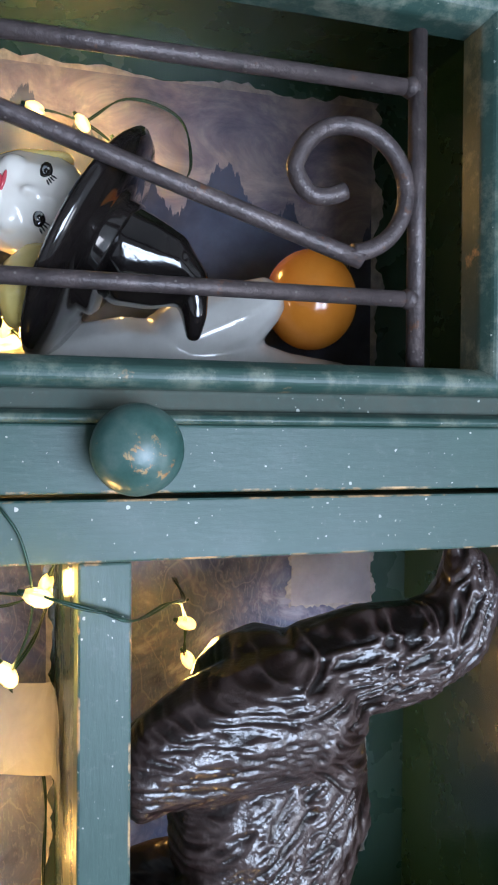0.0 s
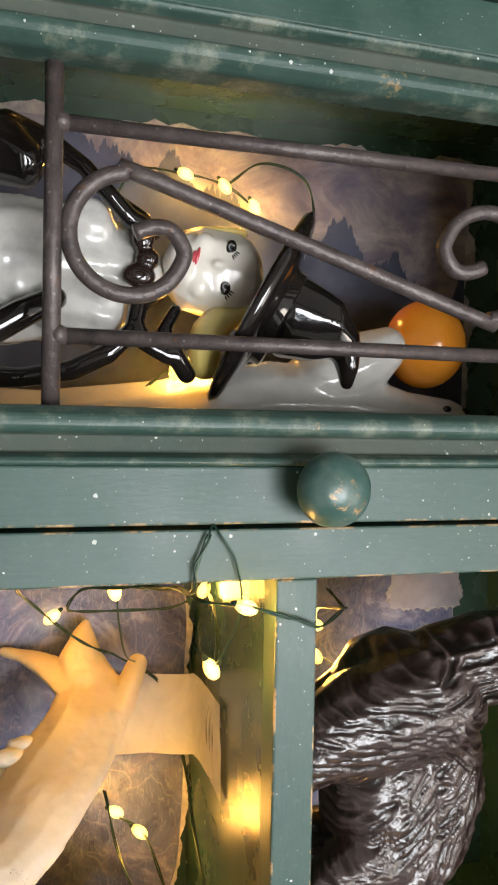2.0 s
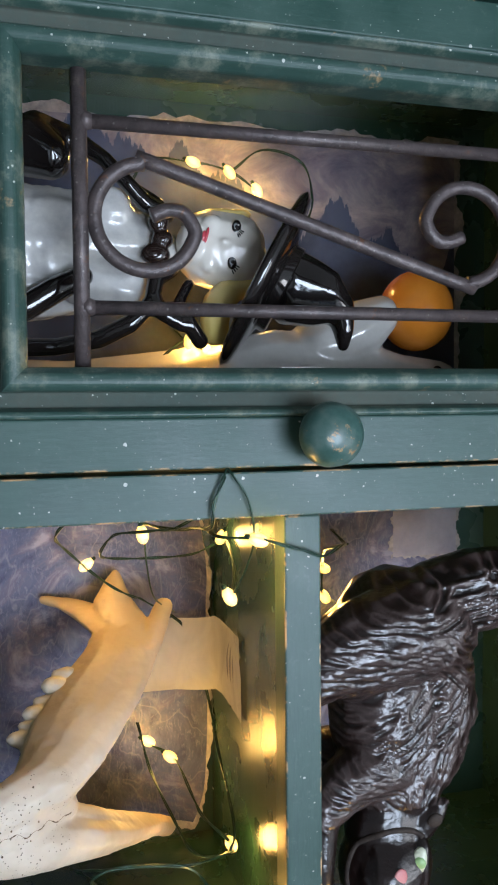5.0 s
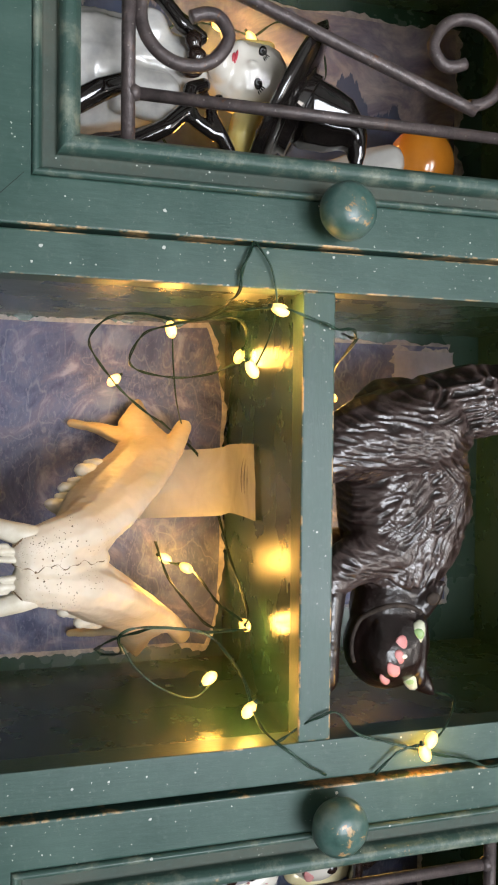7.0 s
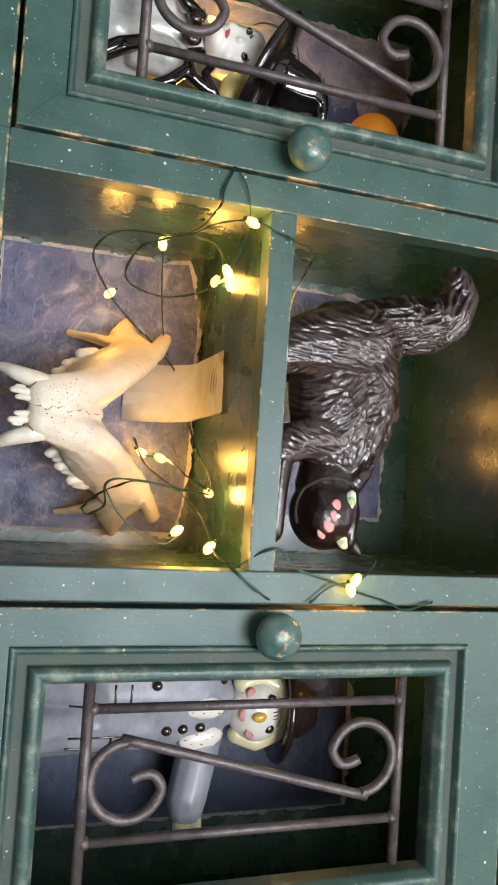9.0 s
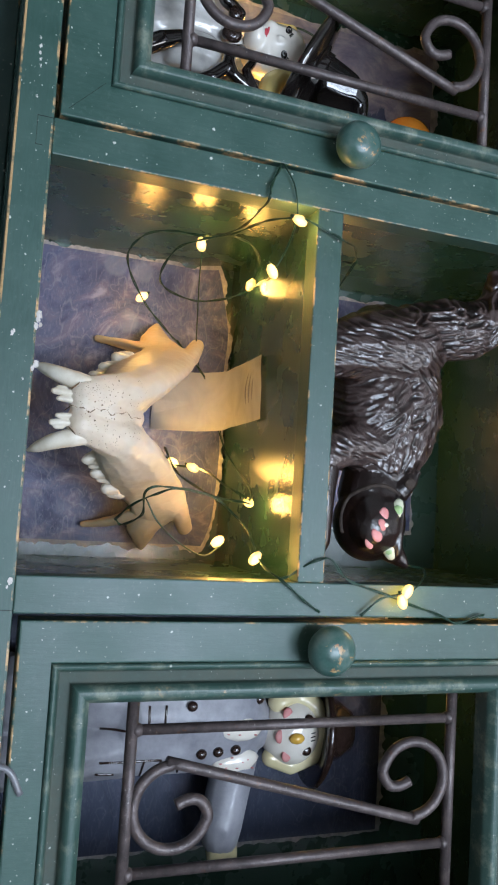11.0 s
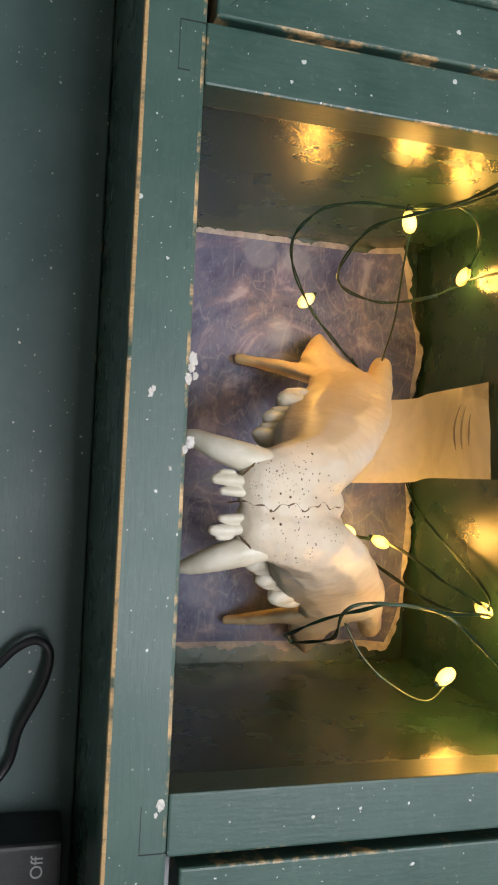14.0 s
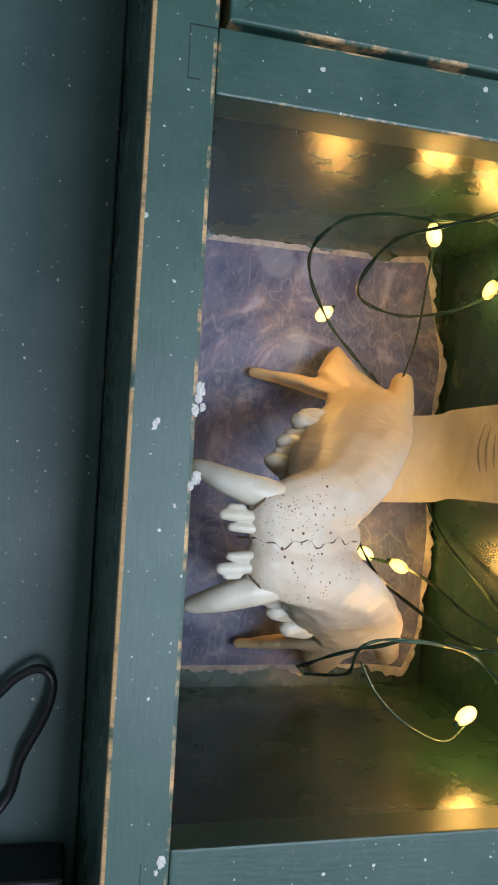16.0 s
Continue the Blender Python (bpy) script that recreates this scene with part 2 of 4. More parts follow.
structure("wall_south_head", 0.05, 1.25, -2.6, -2.5, 1.45, 1.6, PLASTER, "plain pale wall above the window")
win = thing("window_1", "white window with narrow glazing bars", "window", kind="structure", at=(0.65, -2.44, 0.05))
for k in range(3):
    part("glazing_bar", box_bm(0.05 + 0.58 * k, 0.09 + 0.58 * k, -2.43, -2.40, 0.05, 1.45, 0.003), WHITE_TRIM, win)
for k in range(4):
    part("glazing_bar", box_bm(0.05, 1.25, -2.40, -2.37, 0.05 + 0.455 * k, 0.085 + 0.455 * k, 0.003), WHITE_TRIM, win)

# ---- cabinet ----
cab = thing("display_cabinet", "old green painted wooden display cabinet, worn and paint-flecked", "cabinet", at=(0.13, 0.1, -0.8))
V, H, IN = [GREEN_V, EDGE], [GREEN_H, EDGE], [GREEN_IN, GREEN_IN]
FT = 0.018                                                    # thickness of the front frame
rail = board("bottom_rail", -0.32, 0.575, 0, FT, -0.0225, 0.0, [GREEN_H, EDGE_BARE, EDGE], cab, 0.0016, "green rail with a bare wood lower edge")
for f in rail.data.polygons:
    if f.material_index == 1 and f.center.z + rail.location.z > -0.011:
        f.material_index = 2
board("top_rail", -0.32, 0.575, 0, FT, 0.394, 0.43, H, cab)
board("stile", -0.32, -0.264, 0.0003, FT, 0.0, 0.394, V, cab)
board("stile", -0.0225, 0.0, 0.0003, FT, 0.0, 0.394, V, cab)
board("stile", 0.25, 0.272, 0.0003, FT, 0.0, 0.394, [GREEN_V, EDGE_LITTLE], cab)
board("stile", 0.518, 0.575, 0.0003, FT, 0.0, 0.394, V, cab)
board("middle_rail", 0.0, 0.25, 0.0005, FT, 0.1765, 0.1955, [GREEN_H, EDGE], cab, 0.0010)
BACK = 0.18
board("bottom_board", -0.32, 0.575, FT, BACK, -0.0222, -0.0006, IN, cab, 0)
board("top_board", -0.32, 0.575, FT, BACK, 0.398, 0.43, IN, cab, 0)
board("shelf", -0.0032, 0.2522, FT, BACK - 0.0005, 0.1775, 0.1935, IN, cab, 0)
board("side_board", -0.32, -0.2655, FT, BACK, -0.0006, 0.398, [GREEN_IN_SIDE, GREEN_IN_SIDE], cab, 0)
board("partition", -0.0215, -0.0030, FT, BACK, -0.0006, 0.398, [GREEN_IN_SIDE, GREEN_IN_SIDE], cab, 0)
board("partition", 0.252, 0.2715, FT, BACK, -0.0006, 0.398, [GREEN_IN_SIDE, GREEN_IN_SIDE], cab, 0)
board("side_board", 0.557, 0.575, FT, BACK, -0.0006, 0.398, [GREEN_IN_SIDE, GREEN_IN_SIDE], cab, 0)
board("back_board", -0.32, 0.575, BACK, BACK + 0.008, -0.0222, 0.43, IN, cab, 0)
# the panel's green is lightened: its daylight sheen is put into the colour
board("lower_back_panel", -0.32, 0.575, 0.135, 0.155, -0.8, -0.0224, [green_paint("scuffed_lit_lower_paint", grain=(9, 60, 60), base=(0.044, 0.090, 0.082), light=(0.080, 0.130, 0.119), spec=0.5), EDGE_LITTLE], cab, 0.001)
board("lower_side", -0.32, -0.30, 0.02, 0.135, -0.8, -0.0224, V, cab)
board("lower_side", 0.555, 0.575, 0.02, 0.135, -0.8, -0.0224, V, cab)


def frame_bm(ox0, ox1, oz0, oz1, profile, wide=(0.0, 0.0)):
    """A mitred frame: profile is (inset from the outer edge, y) pairs, swept round the rectangle. wide: how much wider its lower and upper members are."""
    bm = bmesh.new()
    rings = []
    for inset, y in profile:
        low, high = (oz0 + inset + wide[0], oz1 - inset - wide[1]) if inset > 0.01 else (oz0 + inset, oz1 - inset)
        rings.append([bm.verts.new((x, y, z)) for x, z in ((ox0 + inset, low), (ox1 - inset, low), (ox1 - inset, high), (ox0 + inset, high))])
    n = len(rings)
    for k in range(n):
        a, b = rings[k], rings[(k + 1) % n]
        for j in range(4):
            bm.faces.new((a[j], a[(j + 1) % 4], b[(j + 1) % 4], b[j]))
    return bm


def round_profile(points, r=0.001, n=3):
    """Rounds the corners of an open profile a little."""
    out = [points[0]]
    for a, b, c in zip(points, points[1:], points[2:]):
        a, b, c = Vector(a), Vector(b), Vector(c)
        ra = min(r, (a - b).length * 0.45, (c - b).length * 0.45)
        p, q = b + (a - b).normalized() * ra, b + (c - b).normalized() * ra
        out += [tuple(p.lerp(b, t).lerp(b.lerp(q, t), t)) for t in [k / n for k in range(n + 1)]]
    return out + [points[-1]]


def cabinet_door(x0, x1, z0, z1, knob, grille, scrolls, wide, yo=0.0):
    """A framed door with a moulded opening, an iron scroll grille behind it and a ball knob."""
    w = 0.0248
    outer = [(0.0, 0.017), (0.0, -0.001), (w, -0.001), (w, 0.017)]
    d = part("door", frame_bm(x0, x1, z0, z1, [(a, y + yo) for a, y in round_profile(outer, 0.0012)], wide), [GREEN_V, EDGE], cab, "closed green door with a moulded opening and iron grille")
    for f in d.data.polygons:
        c = f.center
        if min(abs(c.x - x0), abs(c.x - x1), abs(c.z - z0), abs(c.z - z1)) < 0.0014:
            f.material_index = 1
    mould = [(w, 0.015), (w, -0.0022), (w + 0.0014, -0.0036), (w + 0.0032, -0.0028), (w + 0.0046, 0.0010), (w + 0.0052, 0.0032), (w + 0.0112, 0.0036), (w + 0.0122, 0.0030), (w + 0.0128, -0.0012), (w + 0.0152, -0.0044), (w + 0.0200, -0.0042), (w + 0.0238, 0.0020), (w + 0.0240, 0.015)]
    bead = part("moulding", frame_bm(x0, x1, z0, z1, [(a, y + yo) for a, y in round_profile(mould, 0.002)], wide), [MOULD, DUST], d, "rounded green moulding, dusty in the groove")
    for f in bead.data.polygons:
        c = f.center
        inset = min(c.x - x0, x1 - c.x, c.z - z0 - wide[0], z1 - wide[1] - c.z)
        if w + 0.0047 < inset < w + 0.0124:
            f.material_index = 1
    kx, kz = knob
    prof = [(0.0, -0.004), (0.0065, -0.003), (0.0065, 0.004), (0.0085, 0.0075), (0.0135, 0.0105), (0.0158, 0.0155), (0.0152, 0.0205), (0.0118, 0.0248), (0.0065, 0.0272), (0.0, 0.028)]
    ball = part("knob", lathe_bm([(r, h) for r, h in prof], Matrix.Translation((kx, -0.001 + yo, kz)) @ pose(0, 0, 0, 90, 0, 0), 32), [KNOB, KNOB_TIP], d, "round green knob, paint chipped to orange", smooth=True)
    for f in ball.data.polygons:
        if Vector((f.center.x - kx - 0.001, f.center.z - kz - 0.0005)).length < 0.0085 and f.center.y < -0.015:
            f.material_index = 1
    # grille: two posts, two cross bars and one scrolled bar
    gy, r = 0.0145 + yo, 0.0034
    left, right, low, high = grille
    for zz in (low, high):
        part("grille_post", tube_bm([(x0 + 0.038, gy, zz), (x1 - 0.038, gy, zz)], r * 1.12, 12), IRON, d, smooth=True)
    for xx in (left, right):
        part("grille_bar", tube_bm([(xx, gy, low), (xx, gy, high)], r, 12), IRON, d, smooth=True)
        for zz in (low + 0.003, high - 0.003):
            part("weld", lathe_bm([(0, -0.004), (0.0036, -0.003), (0.0048, 0), (0.0036, 0.003), (0, 0.004)], Matrix.Translation((xx, gy, zz)), 10), IRON, d, smooth=True)
    (ax, az), (bx, bz) = scrolls
    bar = curl(ax, az, 180) + curl(bx, bz, 0)[::-1]
    part("grille_scroll", tube_bm(spline([(px, gy, pz) for px, pz in bar], 4), r * 1.08, 12), IRON, d, "scrolled iron bar, dusty with rust spots", smooth=True)
    return d


def curl(cx, cz, start):
    """One end of the scrolled bar, from its straight tip outwards, not quite a full turn."""
    turn, rad = (0, 8, 20, 45, 90, 180, 320), (0.0020, 0.0110, 0.0178, 0.0238, 0.0252, 0.0257, 0.0255)
    return [(cx + np.interp(a, turn, rad) * math.sin(radians(start + 150 + a)), cz + np.interp(a, turn, rad) * math.cos(radians(start + 150 + a))) for a in (0, 5, 10, 18, 30, *range(45, 316, 15))]


def knob_paint(name, chip):
    m, nt, b = mat(name, 0.32)
    w = coords(nt, kind="World")
    n = noise_tex(nt, w, 70, 5, 0.65)
    col = ramp(nt, n, [(0.3, (0.018, 0.055, 0.044)), (0.48, (0.045, 0.10, 0.085)), (0.68, (0.10, 0.145, 0.125))])
    chips = ramp(nt, noise_tex(nt, w, 190, 5, 0.7), [(chip, (0, 0, 0)), (chip + 0.05, (1, 1, 1))])
    col = mix(nt, chips, col, ramp(nt, noise_tex(nt, w, 300, 3), [(0.4, (0.30, 0.15, 0.06)), (0.65, (0.42, 0.30, 0.14))]))
    nt.links.new(col, b.inputs["Base Color"])
    bump(nt, b, noise_tex(nt, w, 140, 4), 0.2, 0.001)
    return m


KNOB, KNOB_TIP = knob_paint("knob_paint", 0.66), knob_paint("chipped_knob_paint", 0.53)
cabinet_door(-0.261, -0.0245, 0.003, 0.3905, (-0.0405, 0.1945), (-0.189, -0.102, 0.0815, 0.3145), ((-0.1455, 0.1135), (-0.145, 0.284)), (0.0045, 0.0055))
cabinet_door(0.2755, 0.512, 0.0045, 0.3905, (0.2905, 0.1945), (0.344, 0.430, 0.0775, 0.3085), ((0.392, 0.107), (0.385, 0.278)), (-0.0050, 0.0125))

DARK_LINE = plain("dark_joint", (0.006, 0.010, 0.009), (0.012, 0.018, 0.016), 0.8, 200, 0)
for x0, x1, z0, z1 in ((-0.0215, -0.0035, -0.0097, -0.00945), (-0.0218, -0.0214, -0.0098, 0.0), (-0.0040, -0.0036, -0.0098, -0.0055), (0.2535, 0.2700, -0.0097, -0.00945), (0.2700, 0.2704, -0.0098, 0.0)):
    part("joint_line", box_bm(x0, x1, -0.00012, 0.001, z0, z1, 0), DARK_LINE, cab)
for x0, x1, z0, z1 in ((-0.261, -0.212, 0.003, 0.052), (-0.0245, -0.0735, 0.003, 0.052), (-0.261, -0.212, 0.3905, 0.3415), (-0.0245, -0.0735, 0.3905, 0.3415)):
    part("mitre_line", tube_bm([(x0 + (x1 - x0) * 0.10, -0.00095, z0 + (z1 - z0) * 0.10), (x0 + (x1 - x0) * 0.52, -0.00095, z0 + (z1 - z0) * 0.52)], 0.00018, 5), DARK_LINE, cab)



# ---- organic forms ----
def blobs(parts, voxel=0.0016, smooth=6):
    """Melts rounded masses into one skin. parts: chains of (centre, radius or three radii)."""
    bm = bmesh.new()
    for chain in parts:
        pts = [(Vector(c), Vector((r, r, r)) if isinstance(r, (int, float)) else Vector(r)) for c, r in chain]
        seq = [pts[0]]
        for (c0, r0), (c1, r1) in zip(pts, pts[1:]):
            n = max(1, int((c1 - c0).length / (0.2 * min(*r0, *r1))))
            seq += [(c0.lerp(c1, k / n), r0.lerp(r1, k / n)) for k in range(1, n + 1)]
        for c, r in seq:
            bmesh.ops.create_icosphere(bm, subdivisions=4 if len(seq) == 1 else 2, radius=1, matrix=Matrix.Translation(c) @ Matrix.Diagonal((*r, 1)))
    me = bpy.data.meshes.new("skin")
    bm.to_mesh(me)
    bm.free()
    o = new("skin", me)
    rm = o.modifiers.new("melt", "REMESH")
    rm.mode, rm.voxel_size = "VOXEL", voxel
    sm = o.modifiers.new("even", "SMOOTH")
    sm.iterations, sm.factor = smooth, 0.5
    bpy.context.view_layer.update()
    out = bpy.data.meshes.new_from_object(o.evaluated_get(bpy.context.evaluated_depsgraph_get()))
    bpy.data.objects.remove(o)
    b2 = bmesh.new()
    b2.from_mesh(out)
    bpy.data.meshes.remove(out)
    return b2


def pat(bm, c, r, index, turn=(0, 0, 0)):
    """A small rounded patch of another colour laid into a form."""
    before = set(bm.faces)
    bmesh.ops.create_icosphere(bm, subdivisions=2, radius=1, matrix=pose(*c, *turn) @ Matrix.Diagonal((*r, 1)))
    for f in set(bm.faces) - before:
        f.material_index = index
    return bm


def join_in(bm, other, index):
    """Joins another form into bm, all of it in one colour."""
    me = bpy.data.meshes.new("joined")
    other.to_mesh(me)
    other.free()
    before = set(bm.faces)
    bm.from_mesh(me)
    bpy.data.meshes.remove(me)
    for f in set(bm.faces) - before:
        f.material_index = index


def ceramic(name, a, b, rough=0.12, scale=40):
    return plain(name, a, b, rough, scale, 0.05, coat=0.6)


HAIR_GLAZE = ceramic("straw_yellow_glaze", (0.78, 0.60, 0.16), (0.86, 0.72, 0.30), 0.22)
DRESS_GLAZE = ceramic("grey_white_dress_glaze", (0.44, 0.43, 0.42), (0.66, 0.64, 0.59), 0.24, 60)
BLACK_GLAZE = ceramic("black_glaze", (0.006, 0.005, 0.005), (0.014, 0.011, 0.010), 0.1)
WHITE_GLAZE = ceramic("white_glaze", (0.46, 0.44, 0.40), (0.62, 0.60, 0.55), 0.16, 30)
SKIN_GLAZE = ceramic("cream_glaze", (0.76, 0.70, 0.61), (0.82, 0.77, 0.68), 0.22)
YELLOW_GLAZE = ceramic("yellow_glaze", (0.74, 0.42, 0.05), (0.80, 0.50, 0.10), 0.22)
PALE_YELLOW = ceramic("pale_yellow_glaze", (0.70, 0.61, 0.34), (0.78, 0.70, 0.44), 0.22)
ORANGE_GLAZE = ceramic("orange_glaze", (0.62, 0.20, 0.015), (0.72, 0.27, 0.03), 0.2)
RED_GLAZE = ceramic("red_glaze", (0.5, 0.05, 0.07), (0.55, 0.09, 0.1), 0.25)
PINK_GLAZE = plain("pink_glaze", (0.52, 0.17, 0.17), (0.62, 0.30, 0.28), 0.5, 90, 0.2, spec=0.35)
GREY_GLAZE = plain("grey_glaze", (0.19, 0.19, 0.215), (0.34, 0.34, 0.37), 0.42, 45, 0.25, coat=0.1)
EYE_GREEN = plain("eye_green", (0.26, 0.42, 0.16), (0.38, 0.54, 0.25), 0.35)
EYE_PALE = plain("eye_pale", (0.52, 0.54, 0.38), (0.62, 0.64, 0.48), 0.35)
IRIS_GLAZE = ceramic("grey_iris_glaze", (0.13, 0.14, 0.15), (0.30, 0.31, 0.32), 0.15)
BROWN_GLAZE = ceramic("brown_glaze", (0.02, 0.011, 0.009), (0.035, 0.02, 0.016), 0.15)


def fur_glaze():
    """Dark brown glaze: shade in combed grooves and grey ridge sheen put into its colour."""
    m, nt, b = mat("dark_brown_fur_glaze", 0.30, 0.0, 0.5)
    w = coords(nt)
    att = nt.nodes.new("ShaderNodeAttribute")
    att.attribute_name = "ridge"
    paler_mask = math_node(nt, "ADD", att.outputs["Fac"], math_node(nt, "MULTIPLY", math_node(nt, "SUBTRACT", noise_tex(nt, w, 70, 4, 0.6), 0.5), 0.5))
    col = ramp(nt, paler_mask, [(0.25, (0.007, 0.004, 0.0035)), (0.50, (0.020, 0.010, 0.0085)), (0.85, (0.068, 0.047, 0.042))])
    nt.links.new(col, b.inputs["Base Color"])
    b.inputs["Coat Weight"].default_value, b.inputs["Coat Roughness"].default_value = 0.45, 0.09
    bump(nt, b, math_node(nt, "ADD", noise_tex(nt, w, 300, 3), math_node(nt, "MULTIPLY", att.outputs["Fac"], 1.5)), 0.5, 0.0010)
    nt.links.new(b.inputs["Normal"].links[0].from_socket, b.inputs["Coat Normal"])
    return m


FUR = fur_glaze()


# ---- paper and tape ----
def torn_paper_bm(x0, x1, z0, z1, y, seed, jag=0.0025, n=80, wave=0.0006, curl=0.0, cut=0.0):
    """A sheet with torn edges, a little wavy, with a thickness. curl: how far its upper edge comes forward; cut: how far its upper corners are rounded off."""
    bm = bmesh.new()
    torn = lambda k, side: jag * (1.6 * noise.noise((k * 0.11, side, seed)) + 0.8 * noise.noise((k * 0.45, side + 9, seed)) + 0.5 * noise.noise((k * 1.7, side + 20, seed)))
    lo, hi = [torn(k, 1) for k in range(n + 1)], [torn(k, 2) for k in range(n + 1)]
    le, ri = [torn(k, 3) for k in range(n + 1)], [torn(k, 4) for k in range(n + 1)]
    grid = []
    for i in range(n + 1):
        row = []
        for j in range(n + 1):
            u, v = i / n, j / n
            x = x0 + (x1 - x0) * u + (le[j] if i == 0 else ri[j] if i == n else 0)
            z = z0 + (z1 - z0) * v + (lo[i] if j == 0 else hi[i] if j == n else 0)
            z -= cut * v * (abs(2 * u - 1) ** 5)
            lift = curl * max(0.0, (v - 0.86) / 0.14) ** 2 * (0.7 + 0.6 * noise.noise((x * 25, 3.0, seed)))
            row.append(bm.verts.new((x, y - wave * abs(noise.noise((x * 30, z * 30, seed))) - lift, z)))
        grid.append(row)
    rim = []
    for i in range(n):
        for j in range(n):
            f = bm.faces.new((grid[i][j], grid[i + 1][j], grid[i + 1][j + 1], grid[i][j + 1]))
            if i == 0 or j == 0 or i == n - 1 or j == n - 1:
                f.material_index = 1
    bmesh.ops.solidify(bm, geom=list(bm.faces), thickness=0.0003)
    return bm


def printed_paper(name, stops, scale, distort, stroke=0.5):
    m, nt, b = mat(name, 0.45)
    w = coords(nt)
    swirl = noise_tex(nt, w, scale, 5, 0.6, distort)
    col = ramp(nt, swirl, stops)
    fine = noise_tex(nt, coords(nt, (1, 1, 2.6)), 120, 5, 0.7, 1.5)
    col = mix(nt, math_node(nt, "MULTIPLY", ramp(nt, fine, [(0.52, (0, 0, 0)), (0.70, (1, 1, 1))]), stroke), col, (0.36, 0.38, 0.50))
    blot = node(nt, "ShaderNodeTexVoronoi", Scale=26.0)
    nt.links.new(w, blot.inputs["Vector"])
    leaf = ramp(nt, blot.outputs["Distance"], [(0.22, (1, 1, 1)), (0.30, (0, 0, 0))])
    gate = ramp(nt, noise_tex(nt, w, 9, 2), [(0.52, (0, 0, 0)), (0.60, (1, 1, 1))])
    col = mix(nt, math_node(nt, "MULTIPLY", math_node(nt, "MULTIPLY", leaf, gate), 0.55), col, (0.30, 0.36, 0.50))
    vein = noise_tex(nt, coords(nt, (1.0, 1, 1.7)), 24, 2, 0.5, 0.6)
    paler_mask = ramp(nt, vein, [(0.485, (0, 0, 0)), (0.497, (1, 1, 1)), (0.503, (1, 1, 1)), (0.515, (0, 0, 0))])
    col = mix(nt, math_node(nt, "MULTIPLY", paler_mask, stroke * 0.4), col, (0.50, 0.51, 0.58))
    nt.links.new(col, b.inputs["Base Color"])
    bump(nt, b, swirl, 0.25, 0.002)
    return m


SWIRL_PAPER = printed_paper("violet_blue_print", [(0.34, (0.060, 0.075, 0.17)), (0.48, (0.13, 0.15, 0.28)), (0.56, (0.17, 0.17, 0.28)), (0.68, (0.38, 0.38, 0.52))], 12, 4.5)
DARK_PAPER = printed_paper("dark_blue_print", [(0.3, (0.03, 0.038, 0.075)), (0.55, (0.06, 0.075, 0.135)), (0.75, (0.15, 0.15, 0.22))], 13, 2.0, 0.2)
TORN_EDGE = plain("torn_paper_edge", (0.34, 0.32, 0.34), (0.72, 0.68, 0.64), 0.8, 160, 0.4)


def night_print():
    """A printed night sky: pale cloud above, dark blue hills with a jagged skyline, lying on its side."""
    m, nt, b = mat("night_sky_print", 0.4)
    w = coords(nt)
    sep = nt.nodes.new("ShaderNodeSeparateXYZ")
    nt.links.new(w, sep.inputs[0])
    clouds = ramp(nt, noise_tex(nt, coords(nt, (1.5, 1, 1)), 22, 6, 0.65, 0.6), [(0.32, (0.15, 0.15, 0.23)), (0.48, (0.31, 0.29, 0.36)), (0.64, (0.58, 0.53, 0.53))])
    jag = noise_tex(nt, coords(nt, (3, 1, 26)), 3.0, 6, 0.75)
    hill = noise_tex(nt, coords(nt, (0.5, 1, 7)), 3.0, 2, 0.5)
    line = math_node(nt, "ADD", math_node(nt, "MULTIPLY", math_node(nt, "SUBTRACT", jag, 0.5), 0.055), math_node(nt, "MULTIPLY", math_node(nt, "SUBTRACT", hill, 0.5), 0.12))
    side = math_node(nt, "GREATER_THAN", math_node(nt, "ADD", math_node(nt, "ADD", sep.outputs[0], 0.196), math_node(nt, "ADD", line, math_node(nt, "MULTIPLY", math_node(nt, "SUBTRACT", 0.25, sep.outputs[2]), 0.30))), 0.0)
    hills = ramp(nt, noise_tex(nt, w, 20, 5, 0.6), [(0.35, (0.044, 0.058, 0.115)), (0.65, (0.12, 0.15, 0.25))])
    nt.links.new(mix(nt, side, clouds, hills), b.inputs["Base Color"])
    return m


def paper(label, x0, x1, z0, z1, y, seed, m, jag=0.0025, wave=0.0006, curl=0.0, cut=0.0):
    return tagged(part("backdrop_paper", torn_paper_bm(x0, x1, z0, z1, y, seed, jag, wave=wave, curl=curl, cut=cut), [m, TORN_EDGE]), label, "paper", "backdrop papers")


paper("violet and blue printed paper with torn edges, behind the bone", -0.0025, 0.2425, 0.002, 0.1745, 0.1790, 3, SWIRL_PAPER, 0.0034, 0.0016, 0.014, 0.013)
paper("violet and blue printed paper with a torn edge, behind the cat", 0.004, 0.220, 0.197, 0.371, 0.1790, 4, SWIRL_PAPER)
paper("night sky printed paper on its side, behind the witch", -0.254, -0.030, 0.012, 0.376, 0.1790, 5, night_print(), 0.0045)
paper("dark blue printed paper with a torn edge, behind the scarecrow", 0.285, 0.492, 0.003, 0.352, 0.1790, 6, DARK_PAPER, 0.0040)


tagged(part("paper_scrap", torn_paper_bm(0.010, 0.062, 0.318, 0.374, 0.1778, 11, 0.004, 40), [plain("pale_lilac_paper", (0.40, 0.38, 0.44), (0.62, 0.60, 0.64), 0.7, 40, 0.2), TORN_EDGE]), "pale scrap of paper stuck over the printed sheet", "paper")


